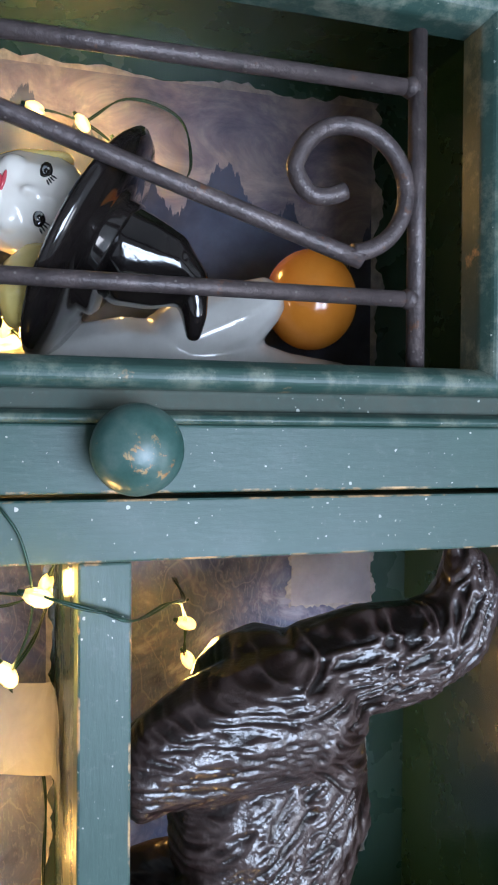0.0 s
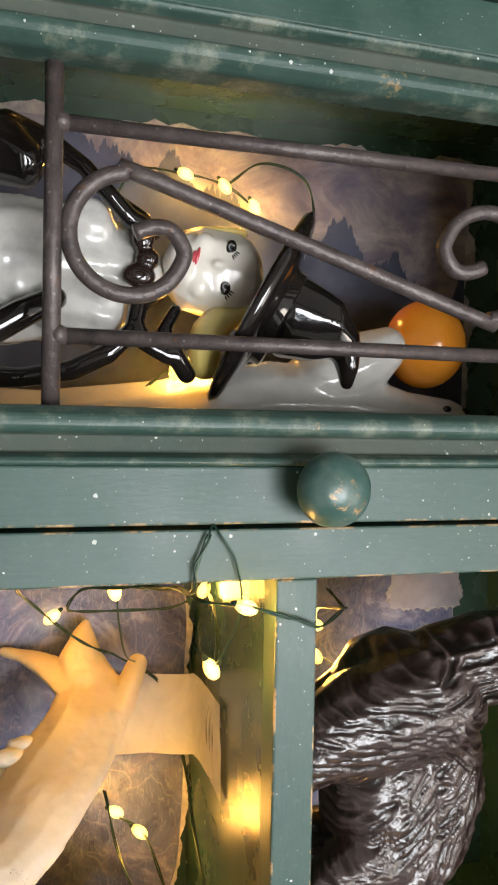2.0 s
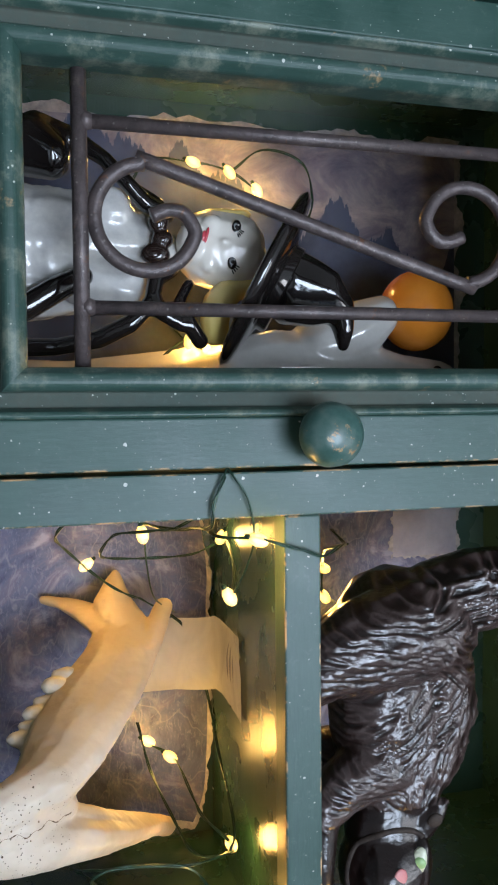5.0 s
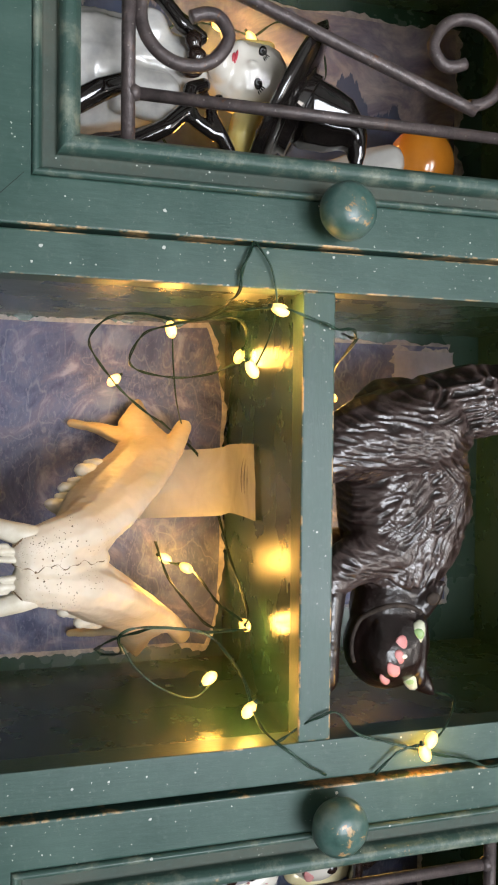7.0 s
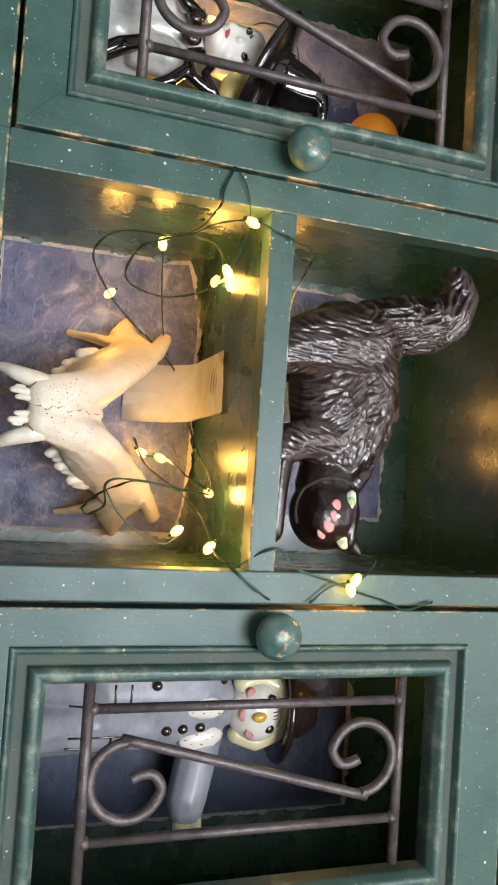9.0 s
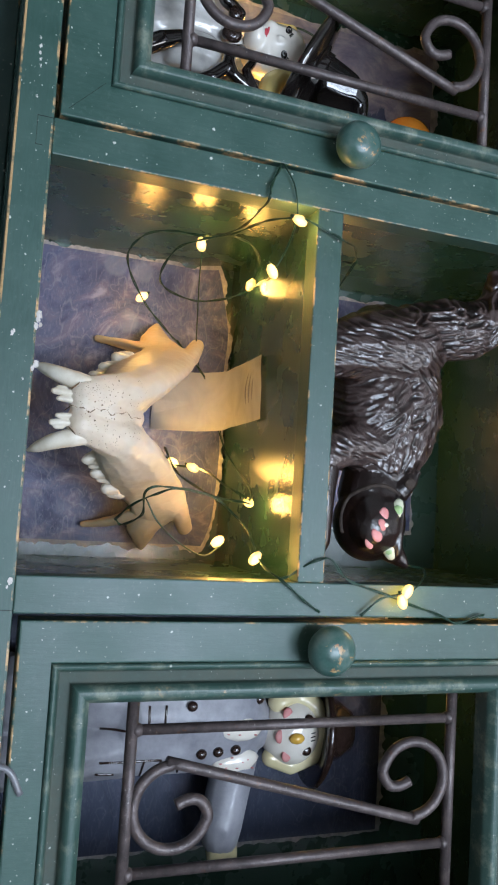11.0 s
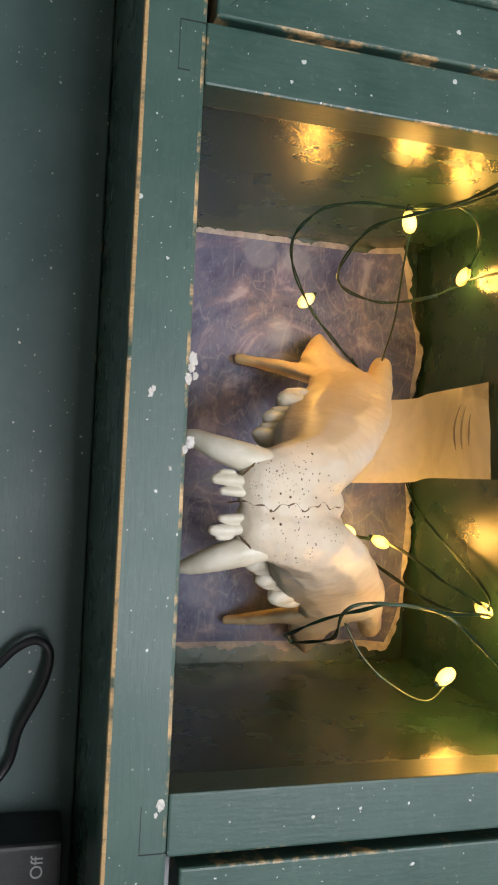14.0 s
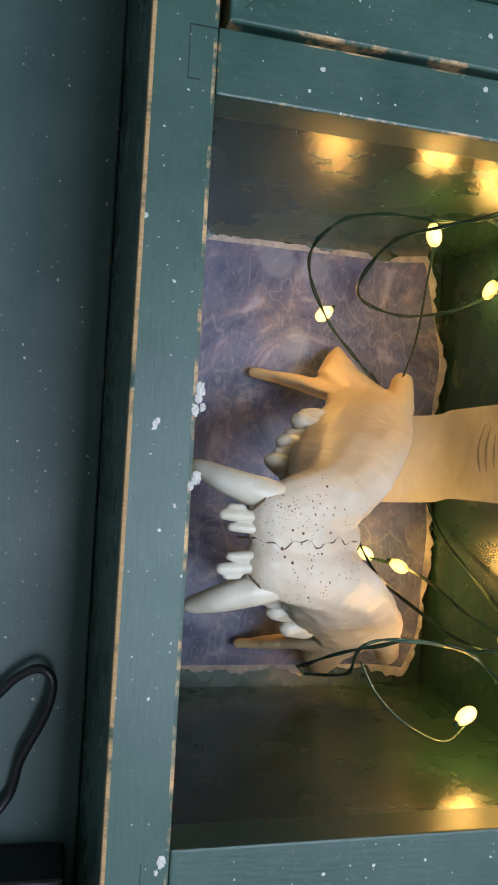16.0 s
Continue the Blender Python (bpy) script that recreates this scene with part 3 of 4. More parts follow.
def tape_material():
    m, nt, b = mat("clear_tape", 0.22)
    w = coords(nt)
    b.inputs["Base Color"].default_value = (0.84, 0.83, 0.80, 1)
    r = ramp(nt, noise_tex(nt, coords(nt, (1, 2, 1)), 30, 4, 0.6, 1.2), [(0.35, (0.74, 0.74, 0.74)), (0.7, (0.90, 0.90, 0.90))])
    nt.links.new(r, b.inputs["Alpha"])
    bump(nt, b, noise_tex(nt, w, 70, 3), 0.2, 0.001)
    return m


def tape_bm():
    """A strip of tape: under the shelf, round the back corner, down over the paper."""
    line = [(0.0895, 0.1752), (0.116, 0.1760), (0.140, 0.1757), (0.152, 0.1742), (0.158, 0.1705), (0.1625, 0.164), (0.171, 0.150), (0.1755, 0.112)]
    bm = bmesh.new()
    rows = []
    for k, (y, z) in enumerate(line):
        skew = 0.0015 * k
        rows.append([bm.verts.new((0.086 + 0.0505 * j / 4 + skew * (0.4 if k < 4 else 0.7), y - 0.006 * (j / 4) * (k == 0), z - 0.0004 * math.sin(2.2 * j + k))) for j in range(5)])
    for a, b in zip(rows, rows[1:]):
        for j in range(4):
            bm.faces.new((a[j], a[j + 1], b[j + 1], b[j]))
    bmesh.ops.solidify(bm, geom=list(bm.faces), thickness=0.00012)
    return bm


tape = tagged(part("tape_strip", tape_bm(), tape_material(), smooth=True), "clear packing tape fixing the paper to the shelf", "tape")
TAPE_PRINT = plain("faded_grey_print", (0.16, 0.16, 0.17), (0.26, 0.26, 0.27), 0.6, 120, 0)
for k, bow in enumerate((0.004, 0.006, 0.0075)):
    arc = [(0.094 + 0.034 * q / 10, 0.104 + 0.006 * k + bow * math.sin(math.pi * q / 10), 0.1763) for q in range(11)]
    part("print_mark", tube_bm(arc, [0.0003 + 0.0006 * math.sin(math.pi * q / 10) for q in range(11)], 6), TAPE_PRINT, tape, "faded grey print")


# ---- jaw bone ----
def bone_material():
    m, nt, b = mat("old_bone", 0.42)
    w = coords(nt, kind="World")
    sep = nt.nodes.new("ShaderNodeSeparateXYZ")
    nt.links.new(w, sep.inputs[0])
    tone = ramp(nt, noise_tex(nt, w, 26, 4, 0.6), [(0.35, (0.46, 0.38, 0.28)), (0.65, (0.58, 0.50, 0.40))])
    # yellower towards the back: warm glow of the beads put into the bone colour
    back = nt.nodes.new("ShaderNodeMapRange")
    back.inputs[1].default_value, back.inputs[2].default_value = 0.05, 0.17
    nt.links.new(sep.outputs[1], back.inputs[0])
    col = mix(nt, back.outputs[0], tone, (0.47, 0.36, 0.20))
    v = node(nt, "ShaderNodeTexVoronoi", Scale=560.0)
    nt.links.new(w, v.inputs["Vector"])
    pits = ramp(nt, v.outputs["Distance"], [(0.14, (1, 1, 1)), (0.22, (0, 0, 0))])
    gate = ramp(nt, noise_tex(nt, w, 60, 2), [(0.42, (0, 0, 0)), (0.50, (1, 1, 1))])
    front = nt.nodes.new("ShaderNodeMapRange")
    front.inputs[1].default_value, front.inputs[2].default_value = 0.030, 0.024
    nt.links.new(sep.outputs[1], front.inputs[0])
    pit = math_node(nt, "MULTIPLY", math_node(nt, "MULTIPLY", pits, gate), front.outputs[0])
    col = mix(nt, pit, col, (0.06, 0.045, 0.03))
    nt.links.new(col, b.inputs["Base Color"])
    b.inputs["Subsurface Weight"].default_value, b.inputs["Subsurface Radius"].default_value = 0.12, (0.004, 0.002, 0.001)
    bump(nt, b, math_node(nt, "SUBTRACT", math_node(nt, "ADD", noise_tex(nt, w, 120, 4), math_node(nt, "MULTIPLY", noise_tex(nt, w, 38, 3), 2.2)), pit), 0.5, 0.0010)
    return m


BONE = bone_material()
TOOTH = plain("tooth_enamel", (0.50, 0.44, 0.33), (0.66, 0.61, 0.52), 0.42, 90, 0.15)
STAIN = plain("dark_stain", (0.06, 0.035, 0.018), (0.17, 0.10, 0.05), 0.7, 200, 0.2)
SX = 0.1497                                                     # middle of the jaw
jaw = thing("jaw_bone", "cream animal jaw bone with long canine teeth, resting upside down", "bone", at=(SX, 0.04, 0))


def half_jaw(s):
    """One side of the jaw, s = -1 or 1: chin plate, body, angle, joint head and the long blade behind."""
    X = lambda d: SX + s * d
    return [
        [((X(0.008), 0.0175, 0.032), (0.0125, 0.0085, 0.0095)), ((X(0.011), 0.0240, 0.046), (0.0140, 0.0095, 0.014)), ((X(0.015), 0.034, 0.060), (0.0140, 0.0120, 0.018)), ((X(0.023), 0.047, 0.070), (0.0115, 0.013, 0.024)), ((X(0.033), 0.065, 0.080), (0.0095, 0.014, 0.027)), ((X(0.044), 0.088, 0.093), (0.0078, 0.015, 0.028)), ((X(0.056), 0.112, 0.107), (0.0062, 0.015, 0.024)), ((X(0.065), 0.134, 0.112), (0.0050, 0.014, 0.019))],
        [((X(0.009), 0.0440, 0.0675), (0.010, 0.0085, 0.0095)), ((X(0.036), 0.080, 0.101), (0.0070, 0.010, 0.009)), ((X(0.058), 0.116, 0.125), (0.0056, 0.009, 0.008)), ((X(0.0735), 0.141, 0.1375), 0.0062)],
        [((X(0.066), 0.136, 0.112), (0.0042, 0.014, 0.016)), ((X(0.077), 0.153, 0.106), (0.0036, 0.012, 0.013)), ((X(0.087), 0.164, 0.108), (0.0032, 0.007, 0.007)), ((X(0.092), 0.168, 0.1095), 0.0030)],
        [((X(0.064), 0.136, 0.104), (0.0042, 0.015, 0.017)), ((X(0.070), 0.155, 0.092), (0.0036, 0.013, 0.014)), ((X(0.074), 0.167, 0.076), (0.0032, 0.008, 0.009)), ((X(0.076), 0.1725, 0.062), 0.0032)],
    ]


chin = [[((SX, 0.0175, 0.034), (0.008, 0.0070, 0.0075)), ((SX, 0.0248, 0.048), (0.010, 0.0088, 0.013)), ((SX, 0.0390, 0.066), (0.009, 0.0090, 0.0105))]]
bone = blobs(half_jaw(-1) + half_jaw(1) + chin, 0.0011, 5)
for v in bone.verts:
    v.co += v.normal * (0.0007 * noise.noise(v.co * 70) + 0.0003 * noise.noise(v.co * 240))
bone_tree = BVHTree.FromBMesh(bone)


def on_bone(x, z):
    """The place on the front of the bone at x and z."""
    spot = bone_tree.ray_cast(Vector((x, -0.1, z)), Vector((0, 1, 0)))[0]
    return spot if spot else Vector((x, 0.03, z))


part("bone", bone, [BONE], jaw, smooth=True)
crack = [on_bone(SX + 0.0012 * math.sin(37 * k) + 0.0008 * math.sin(11 * k), 0.0235 + 0.0018 * k) for k in range(29)]
part("seam", tube_bm(spline(crack, 3), [0.00008 if k % 11 > 4 else 0.00030 for k in range(len(spline(crack, 3)))], 6), STAIN, jaw, "dark seam between the two halves")
for dx, z, r in ((-0.005, 0.0391, 0.0009), (-0.0037, 0.044, 0.001), (-0.0036, 0.0565, 0.0009), (-0.0207, 0.0543, 0.001), (0.0066, 0.0397, 0.0011), (0.0039, 0.0526, 0.0008), (0.0199, 0.0484, 0.0007), (0.0016, 0.0354, 0.0013), (0.0044, 0.0364, 0.001), (-0.0069, 0.0492, 0.0006), (-0.0125, 0.0619, 0.0006)):
    p = on_bone(SX + dx, z)
    part("pit", lathe_bm([(0, -0.0006), (r * 0.5, -0.0002), (r * 0.45, 0.0010), (0, 0.0012)], Matrix.Translation(p) @ pose(0, 0, 0, -90, 0, 0), 10), STAIN, jaw)
pores, chance = bmesh.new(), random.Random(3)
for k in range(64):
    s = 1 if k % 2 else -1
    p = on_bone(SX + s * abs(chance.gauss(0.010, 0.0045)), min(0.047, max(0.024, chance.gauss(0.032, 0.006))))
    bmesh.ops.create_icosphere(pores, subdivisions=1, radius=chance.uniform(0.00009, 0.00020), matrix=Matrix.Translation(p))
tagged(part("pores", pores, STAIN, jaw, "fine dark pores in the bone"), kind="stuff")


def tooth(points, radii):
    bm = tube_bm(spline(points, 5), list(np.interp(np.linspace(0, len(points) - 1, 5 * (len(points) - 1) + 1), range(len(points)), radii)), 14)
    return part("tooth", bm, TOOTH, jaw, smooth=True)


for s in (-1, 1):
    X = lambda d: SX + s * d
    # canine
    tooth([(X(0.0150), 0.0205, 0.040), (X(0.0175), 0.0180, 0.028), (X(0.0210), 0.0200, 0.0165), (X(0.0248), 0.0270, 0.0080), (X(0.0268), 0.0335, 0.0032)], [0.0056, 0.0060, 0.0050, 0.0034, 0.0009])
    # two-lobed incisors
    for d, top, w in ((0.0050, 0.0178, 0.0020), (0.0094, 0.0145, 0.0025)):
        part("tooth", blobs([[((X(d - 0.0004), 0.0150, 0.0260), (w * 0.9, 0.0025, 0.003)), ((X(d), 0.0140, top + 0.004), (w, 0.0026, 0.003)), ((X(d + 0.0002), 0.0140, top), (w * 0.85, 0.0020, 0.0022))],
                             [((X(d + 0.0026), 0.0150, top + 0.006), (w * 0.6, 0.0020, 0.002)), ((X(d + 0.0028), 0.0145, top + 0.0025), (w * 0.55, 0.0017, 0.0018))]], 0.0006, 3), TOOTH, jaw, smooth=True)
    for q in range(3):
        p = on_bone(X(0.0125 + 0.0012 * q), 0.0255 + 0.0012 * q)
        part("stain", tube_bm([p + Vector((-s * 0.0012, 0, -0.0012)), p, p + Vector((s * 0.0014, 0, 0.0010))], [0.0002, 0.0006, 0.0002], 6), STAIN, jaw)
    # cheek teeth: a high cusp with a lower one beside it, larger towards the back
    for d, y, z, size in ((0.0285, 0.062, 0.0409, 0.0054), (0.0366, 0.074, 0.0492, 0.0062), (0.0467, 0.087, 0.0598, 0.0068)):
        cusps = [[((X(d - 0.004), y + 0.006, z + 0.0165), (size * 0.85, size * 1.5, size)), ((X(d - 0.002), y + 0.003, z + 0.0090), (size * 0.95, size * 1.3, size * 0.9)), ((X(d), y, z + 0.0035), (size * 0.70, size * 0.75, size * 0.6)), ((X(d + 0.0006), y - 0.001, z + 0.0012), size * 0.34)],
                 [((X(d - 0.006), y + 0.002, z + 0.013), (size * 0.6, size * 0.9, size * 0.8)), ((X(d - 0.0065), y - 0.001, z + 0.0085), size * 0.42)],
                 [((X(d + 0.0035), y + 0.008, z + 0.014), (size * 0.6, size * 0.9, size * 0.8)), ((X(d + 0.004), y + 0.007, z + 0.0075), size * 0.40)]]
        part("tooth", blobs(cusps, 0.0008, 3), TOOTH, jaw, smooth=True)

# ---- cat ----
cat_bm = blobs([
    # rump, arched back, shoulders
    [((0.070, 0.060, 0.262), (0.030, 0.030, 0.034)), ((0.098, 0.058, 0.279), (0.030, 0.030, 0.034)), ((0.125, 0.056, 0.280), (0.029, 0.028, 0.035)), ((0.150, 0.052, 0.272), (0.026, 0.026, 0.031)), ((0.168, 0.048, 0.258), (0.024, 0.024, 0.026))],
    # haunch, standing proud of the flank, and hind legs
    [((0.078, 0.046, 0.268), (0.033, 0.027, 0.042)), ((0.081, 0.040, 0.240), (0.0285, 0.024, 0.032)), ((0.086, 0.034, 0.214), (0.0215, 0.017, 0.018)), ((0.092, 0.032, 0.2040), (0.018, 0.014, 0.0103))],
    [((0.084, 0.078, 0.250), (0.022, 0.014, 0.026)), ((0.096, 0.080, 0.220), (0.013, 0.010, 0.018)), ((0.104, 0.078, 0.2030), (0.013, 0.011, 0.0093))],
    # chest, shoulder and forelegs
    [((0.150, 0.045, 0.250), (0.023, 0.022, 0.028)), ((0.154, 0.036, 0.230), (0.0165, 0.016, 0.019)), ((0.157, 0.031, 0.217), (0.0150, 0.014, 0.014)), ((0.166, 0.027, 0.2045), (0.0130, 0.012, 0.0108)), ((0.192, 0.024, 0.2020), (0.012, 0.011, 0.0083)), ((0.222, 0.026, 0.2018), (0.011, 0.011, 0.0080))],
    [((0.156, 0.072, 0.250), (0.018, 0.014, 0.022)), ((0.152, 0.076, 0.218), (0.011, 0.010, 0.015)), ((0.158, 0.076, 0.2028), (0.014, 0.011, 0.0090))],
    # belly
    [((0.108, 0.054, 0.254), (0.026, 0.029, 0.036)), ((0.130, 0.050, 0.254), (0.026, 0.028, 0.036)), ((0.148, 0.050, 0.256), (0.024, 0.026, 0.034))],
    # neck and head
    [((0.170, 0.048, 0.252), 0.021), ((0.190, 0.044, 0.250), (0.024, 0.022, 0.025))],
    [((0.209, 0.040, 0.2485), (0.0285, 0.022, 0.0280))],
    [((0.209, 0.030, 0.2475), (0.0240, 0.016, 0.0235)), ((0.212, 0.021, 0.2410), (0.0165, 0.010, 0.0130))],
    [((0.197, 0.026, 0.2640), (0.0095, 0.007, 0.0050)), ((0.226, 0.026, 0.2630), (0.0095, 0.007, 0.0050))],
    # ears
    [((0.187, 0.034, 0.266), 0.0095), ((0.178, 0.029, 0.2735), 0.0068), ((0.1715, 0.027, 0.2785), 0.0030)],
    [((0.229, 0.034, 0.265), 0.0090), ((0.2355, 0.031, 0.2715), 0.0052), ((0.2390, 0.029, 0.2745), 0.0026)],
    # tail
    [((0.062, 0.052, 0.282), (0.0240, 0.023, 0.019)), ((0.0570, 0.050, 0.308), (0.0258, 0.022, 0.020)), ((0.0545, 0.048, 0.332), (0.0240, 0.020, 0.020)), ((0.045, 0.046, 0.351), (0.0205, 0.019, 0.0190)), ((0.029, 0.045, 0.359), (0.0165, 0.016, 0.0160)), ((0.015, 0.044, 0.357), (0.0100, 0.011, 0.0110)), ((0.008, 0.044, 0.353), 0.006)],
], 0.00115, 7)

# the combed strokes of the coat: where (x, z), how far it reaches, which way the strokes run (x, z), how deep
COAT = [(0.060, 0.292, 0.018, (-0.20, 1.0), 0.9), (0.055, 0.322, 0.016, (-0.30, 1.0), 1.0), (0.040, 0.356, 0.018, (-1.0, 0.55), 1.0), (0.080, 0.250, 0.022, (0.10, 1.0), 0.40), (0.094, 0.292, 0.014, (0.75, 0.75), 0.6),
        (0.124, 0.278, 0.020, (-0.60, 0.8), 0.75), (0.132, 0.304, 0.014, (1.0, -0.15), 0.6), (0.122, 0.244, 0.018, (-0.55, 0.8), 0.5), (0.158, 0.280, 0.014, (0.9, -0.4), 0.8), (0.157, 0.228, 0.014, (0.3, 1.0), 0.5)]


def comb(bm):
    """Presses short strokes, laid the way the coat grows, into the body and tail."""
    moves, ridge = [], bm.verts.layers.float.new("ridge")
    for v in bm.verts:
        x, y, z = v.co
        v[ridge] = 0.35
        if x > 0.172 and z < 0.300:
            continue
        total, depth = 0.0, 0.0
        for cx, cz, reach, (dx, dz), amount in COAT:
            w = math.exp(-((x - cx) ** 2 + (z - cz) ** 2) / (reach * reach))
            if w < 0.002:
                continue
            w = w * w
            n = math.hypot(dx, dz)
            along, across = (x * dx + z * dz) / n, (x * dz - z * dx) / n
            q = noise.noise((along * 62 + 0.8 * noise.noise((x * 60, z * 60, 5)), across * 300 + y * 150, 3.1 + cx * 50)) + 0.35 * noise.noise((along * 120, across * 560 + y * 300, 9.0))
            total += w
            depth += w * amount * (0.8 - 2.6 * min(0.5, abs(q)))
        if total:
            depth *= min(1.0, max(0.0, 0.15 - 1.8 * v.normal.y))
            # stroke height, which carries groove shade and ridge sheen into the colour
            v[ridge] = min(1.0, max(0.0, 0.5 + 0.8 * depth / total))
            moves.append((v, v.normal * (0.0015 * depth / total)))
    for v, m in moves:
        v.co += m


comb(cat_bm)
cat_tree = BVHTree.FromBMesh(cat_bm)


def on_cat(x, z, lift=0.0):
    spot = cat_tree.ray_cast(Vector((x, -0.1, z)), Vector((0, 1, 0)))[0]
    return (x, (spot.y if spot else 0.03) - lift, z)


for ex, ez, tilt in ((0.1985, 0.2590, 16), (0.2275, 0.2565, -24)):
    pat(cat_bm, on_cat(ex, ez, -0.0004), (0.0084, 0.0018, 0.0046), 1, (25, tilt, 0))
    pat(cat_bm, on_cat(ex + 0.0004, ez, 0.0006), (0.0036, 0.0014, 0.0036), 2, (25, 0, 0))
for px, pz, rx, rz, tilt in ((0.2030, 0.2455, 0.0056, 0.0042, 10), (0.2100, 0.2435, 0.0046, 0.0034, -20), (0.2170, 0.2400, 0.0056, 0.0042, -30), (0.2235, 0.2360, 0.0044, 0.0030, -35)):
    pat(cat_bm, on_cat(px, pz, -0.0002), (rx, 0.0009, rz), 3, (0, tilt, 0))
pat(cat_bm, on_cat(0.2100, 0.2465), (0.0018, 0.0016, 0.0026), 5)
rim = [on_cat(0.2085 - 0.0262 * math.sin(radians(a)), 0.2480 + 0.0258 * math.cos(radians(a)), -0.0006) for a in range(50, 206, 6)]
join_in(cat_bm, tube_bm(spline(rim, 2), 0.0018, 7), 4)
pat(cat_bm, on_cat(0.1795, 0.2715, -0.0008), (0.0042, 0.0016, 0.0050), 4, (12, -35, 0))
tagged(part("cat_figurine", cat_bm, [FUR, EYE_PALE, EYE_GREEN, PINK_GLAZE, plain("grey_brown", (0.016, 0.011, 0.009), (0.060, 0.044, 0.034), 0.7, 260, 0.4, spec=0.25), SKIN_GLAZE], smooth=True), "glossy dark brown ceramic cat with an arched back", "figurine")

# ---- witch, ghost and scarecrow ----

# dress with gathered folds
witch = blobs([
    [((-0.140, 0.088, 0.014), (0.042, 0.030, 0.0145)), ((-0.140, 0.084, 0.045), (0.040, 0.030, 0.03)), ((-0.139, 0.078, 0.085), (0.034, 0.028, 0.026)), ((-0.140, 0.074, 0.112), (0.026, 0.022, 0.020)), ((-0.141, 0.072, 0.130), (0.011, 0.011, 0.010))],
    [((-0.120, 0.058, 0.104), (0.016, 0.012, 0.015)), ((-0.126, 0.062, 0.085), (0.018, 0.012, 0.014))],
    [((-0.158, 0.062, 0.100), (0.014, 0.010, 0.013))],
], 0.0014, 5)
for v in witch.verts:
    v.co += v.normal * (0.0010 * noise.noise((v.co.x * 160, v.co.y * 40, v.co.z * 40)) + 0.0010 * noise.noise(v.co * 90))
# face, nose, cheeks
join_in(witch, blobs([
    [((-0.1425, 0.070, 0.157), (0.0225, 0.0195, 0.0215)), ((-0.1405, 0.067, 0.172), (0.0225, 0.018, 0.016))],
    [((-0.1440, 0.060, 0.1430), (0.0110, 0.0110, 0.0080))],
    [((-0.1430, 0.0515, 0.1610), (0.0026, 0.0030, 0.0034)), ((-0.1432, 0.0500, 0.1592), 0.0022)],
    [((-0.1530, 0.0580, 0.1545), (0.0070, 0.0060, 0.0065)), ((-0.1335, 0.0580, 0.1530), (0.0070, 0.0060, 0.0065))],
], 0.0011, 4), 1)
face_tree = BVHTree.FromBMesh(witch)


def on_face(x, z, lift=0.0):
    spot = face_tree.ray_cast(Vector((x, -0.1, z)), Vector((0, 1, 0)))[0]
    return (x, (spot.y if spot else 0.052) - lift, z)


# hair below and above the face
join_in(witch, blobs([[((-0.1215, 0.064, 0.176), (0.005, 0.010, 0.006)), ((-0.1180, 0.062, 0.164), (0.007, 0.010, 0.009)), ((-0.1110, 0.060, 0.158), (0.009, 0.010, 0.009)), ((-0.1030, 0.060, 0.156), (0.008, 0.010, 0.0085)), ((-0.0940, 0.062, 0.157), (0.006, 0.008, 0.0075))],
                      [((-0.1625, 0.070, 0.174), (0.0030, 0.010, 0.006)), ((-0.1635, 0.073, 0.160), (0.0028, 0.009, 0.008)), ((-0.1610, 0.076, 0.148), (0.003, 0.007, 0.005))]], 0.0011, 3), 2)
# hat: wide brim, raised band, crown with a bent tip
hat_m = pose(-0.1250, 0.064, 0.1870, 0, 29, 0) @ pose(0, 0, 0, 13, 0, 0)
join_in(witch, lathe_bm([(0.0, 0.000), (0.024, 0.000), (0.0515, -0.0040), (0.0542, -0.0012), (0.0510, 0.0022), (0.0330, 0.0055), (0.0262, 0.0070), (0.0262, 0.0115), (0.0240, 0.0125), (0.0, 0.014)], hat_m, 48), 3)
join_in(witch, blobs([[((-0.1235, 0.060, 0.1960), (0.0235, 0.0225, 0.010)), ((-0.1190, 0.058, 0.2110), (0.0205, 0.0200, 0.011)), ((-0.1165, 0.055, 0.2200), (0.0165, 0.0165, 0.0095)), ((-0.1095, 0.053, 0.2275), (0.0112, 0.0110, 0.0082)), ((-0.0980, 0.052, 0.2290), (0.0085, 0.0080, 0.0058)), ((-0.0885, 0.051, 0.2285), 0.0036)]], 0.0011, 3), 3)
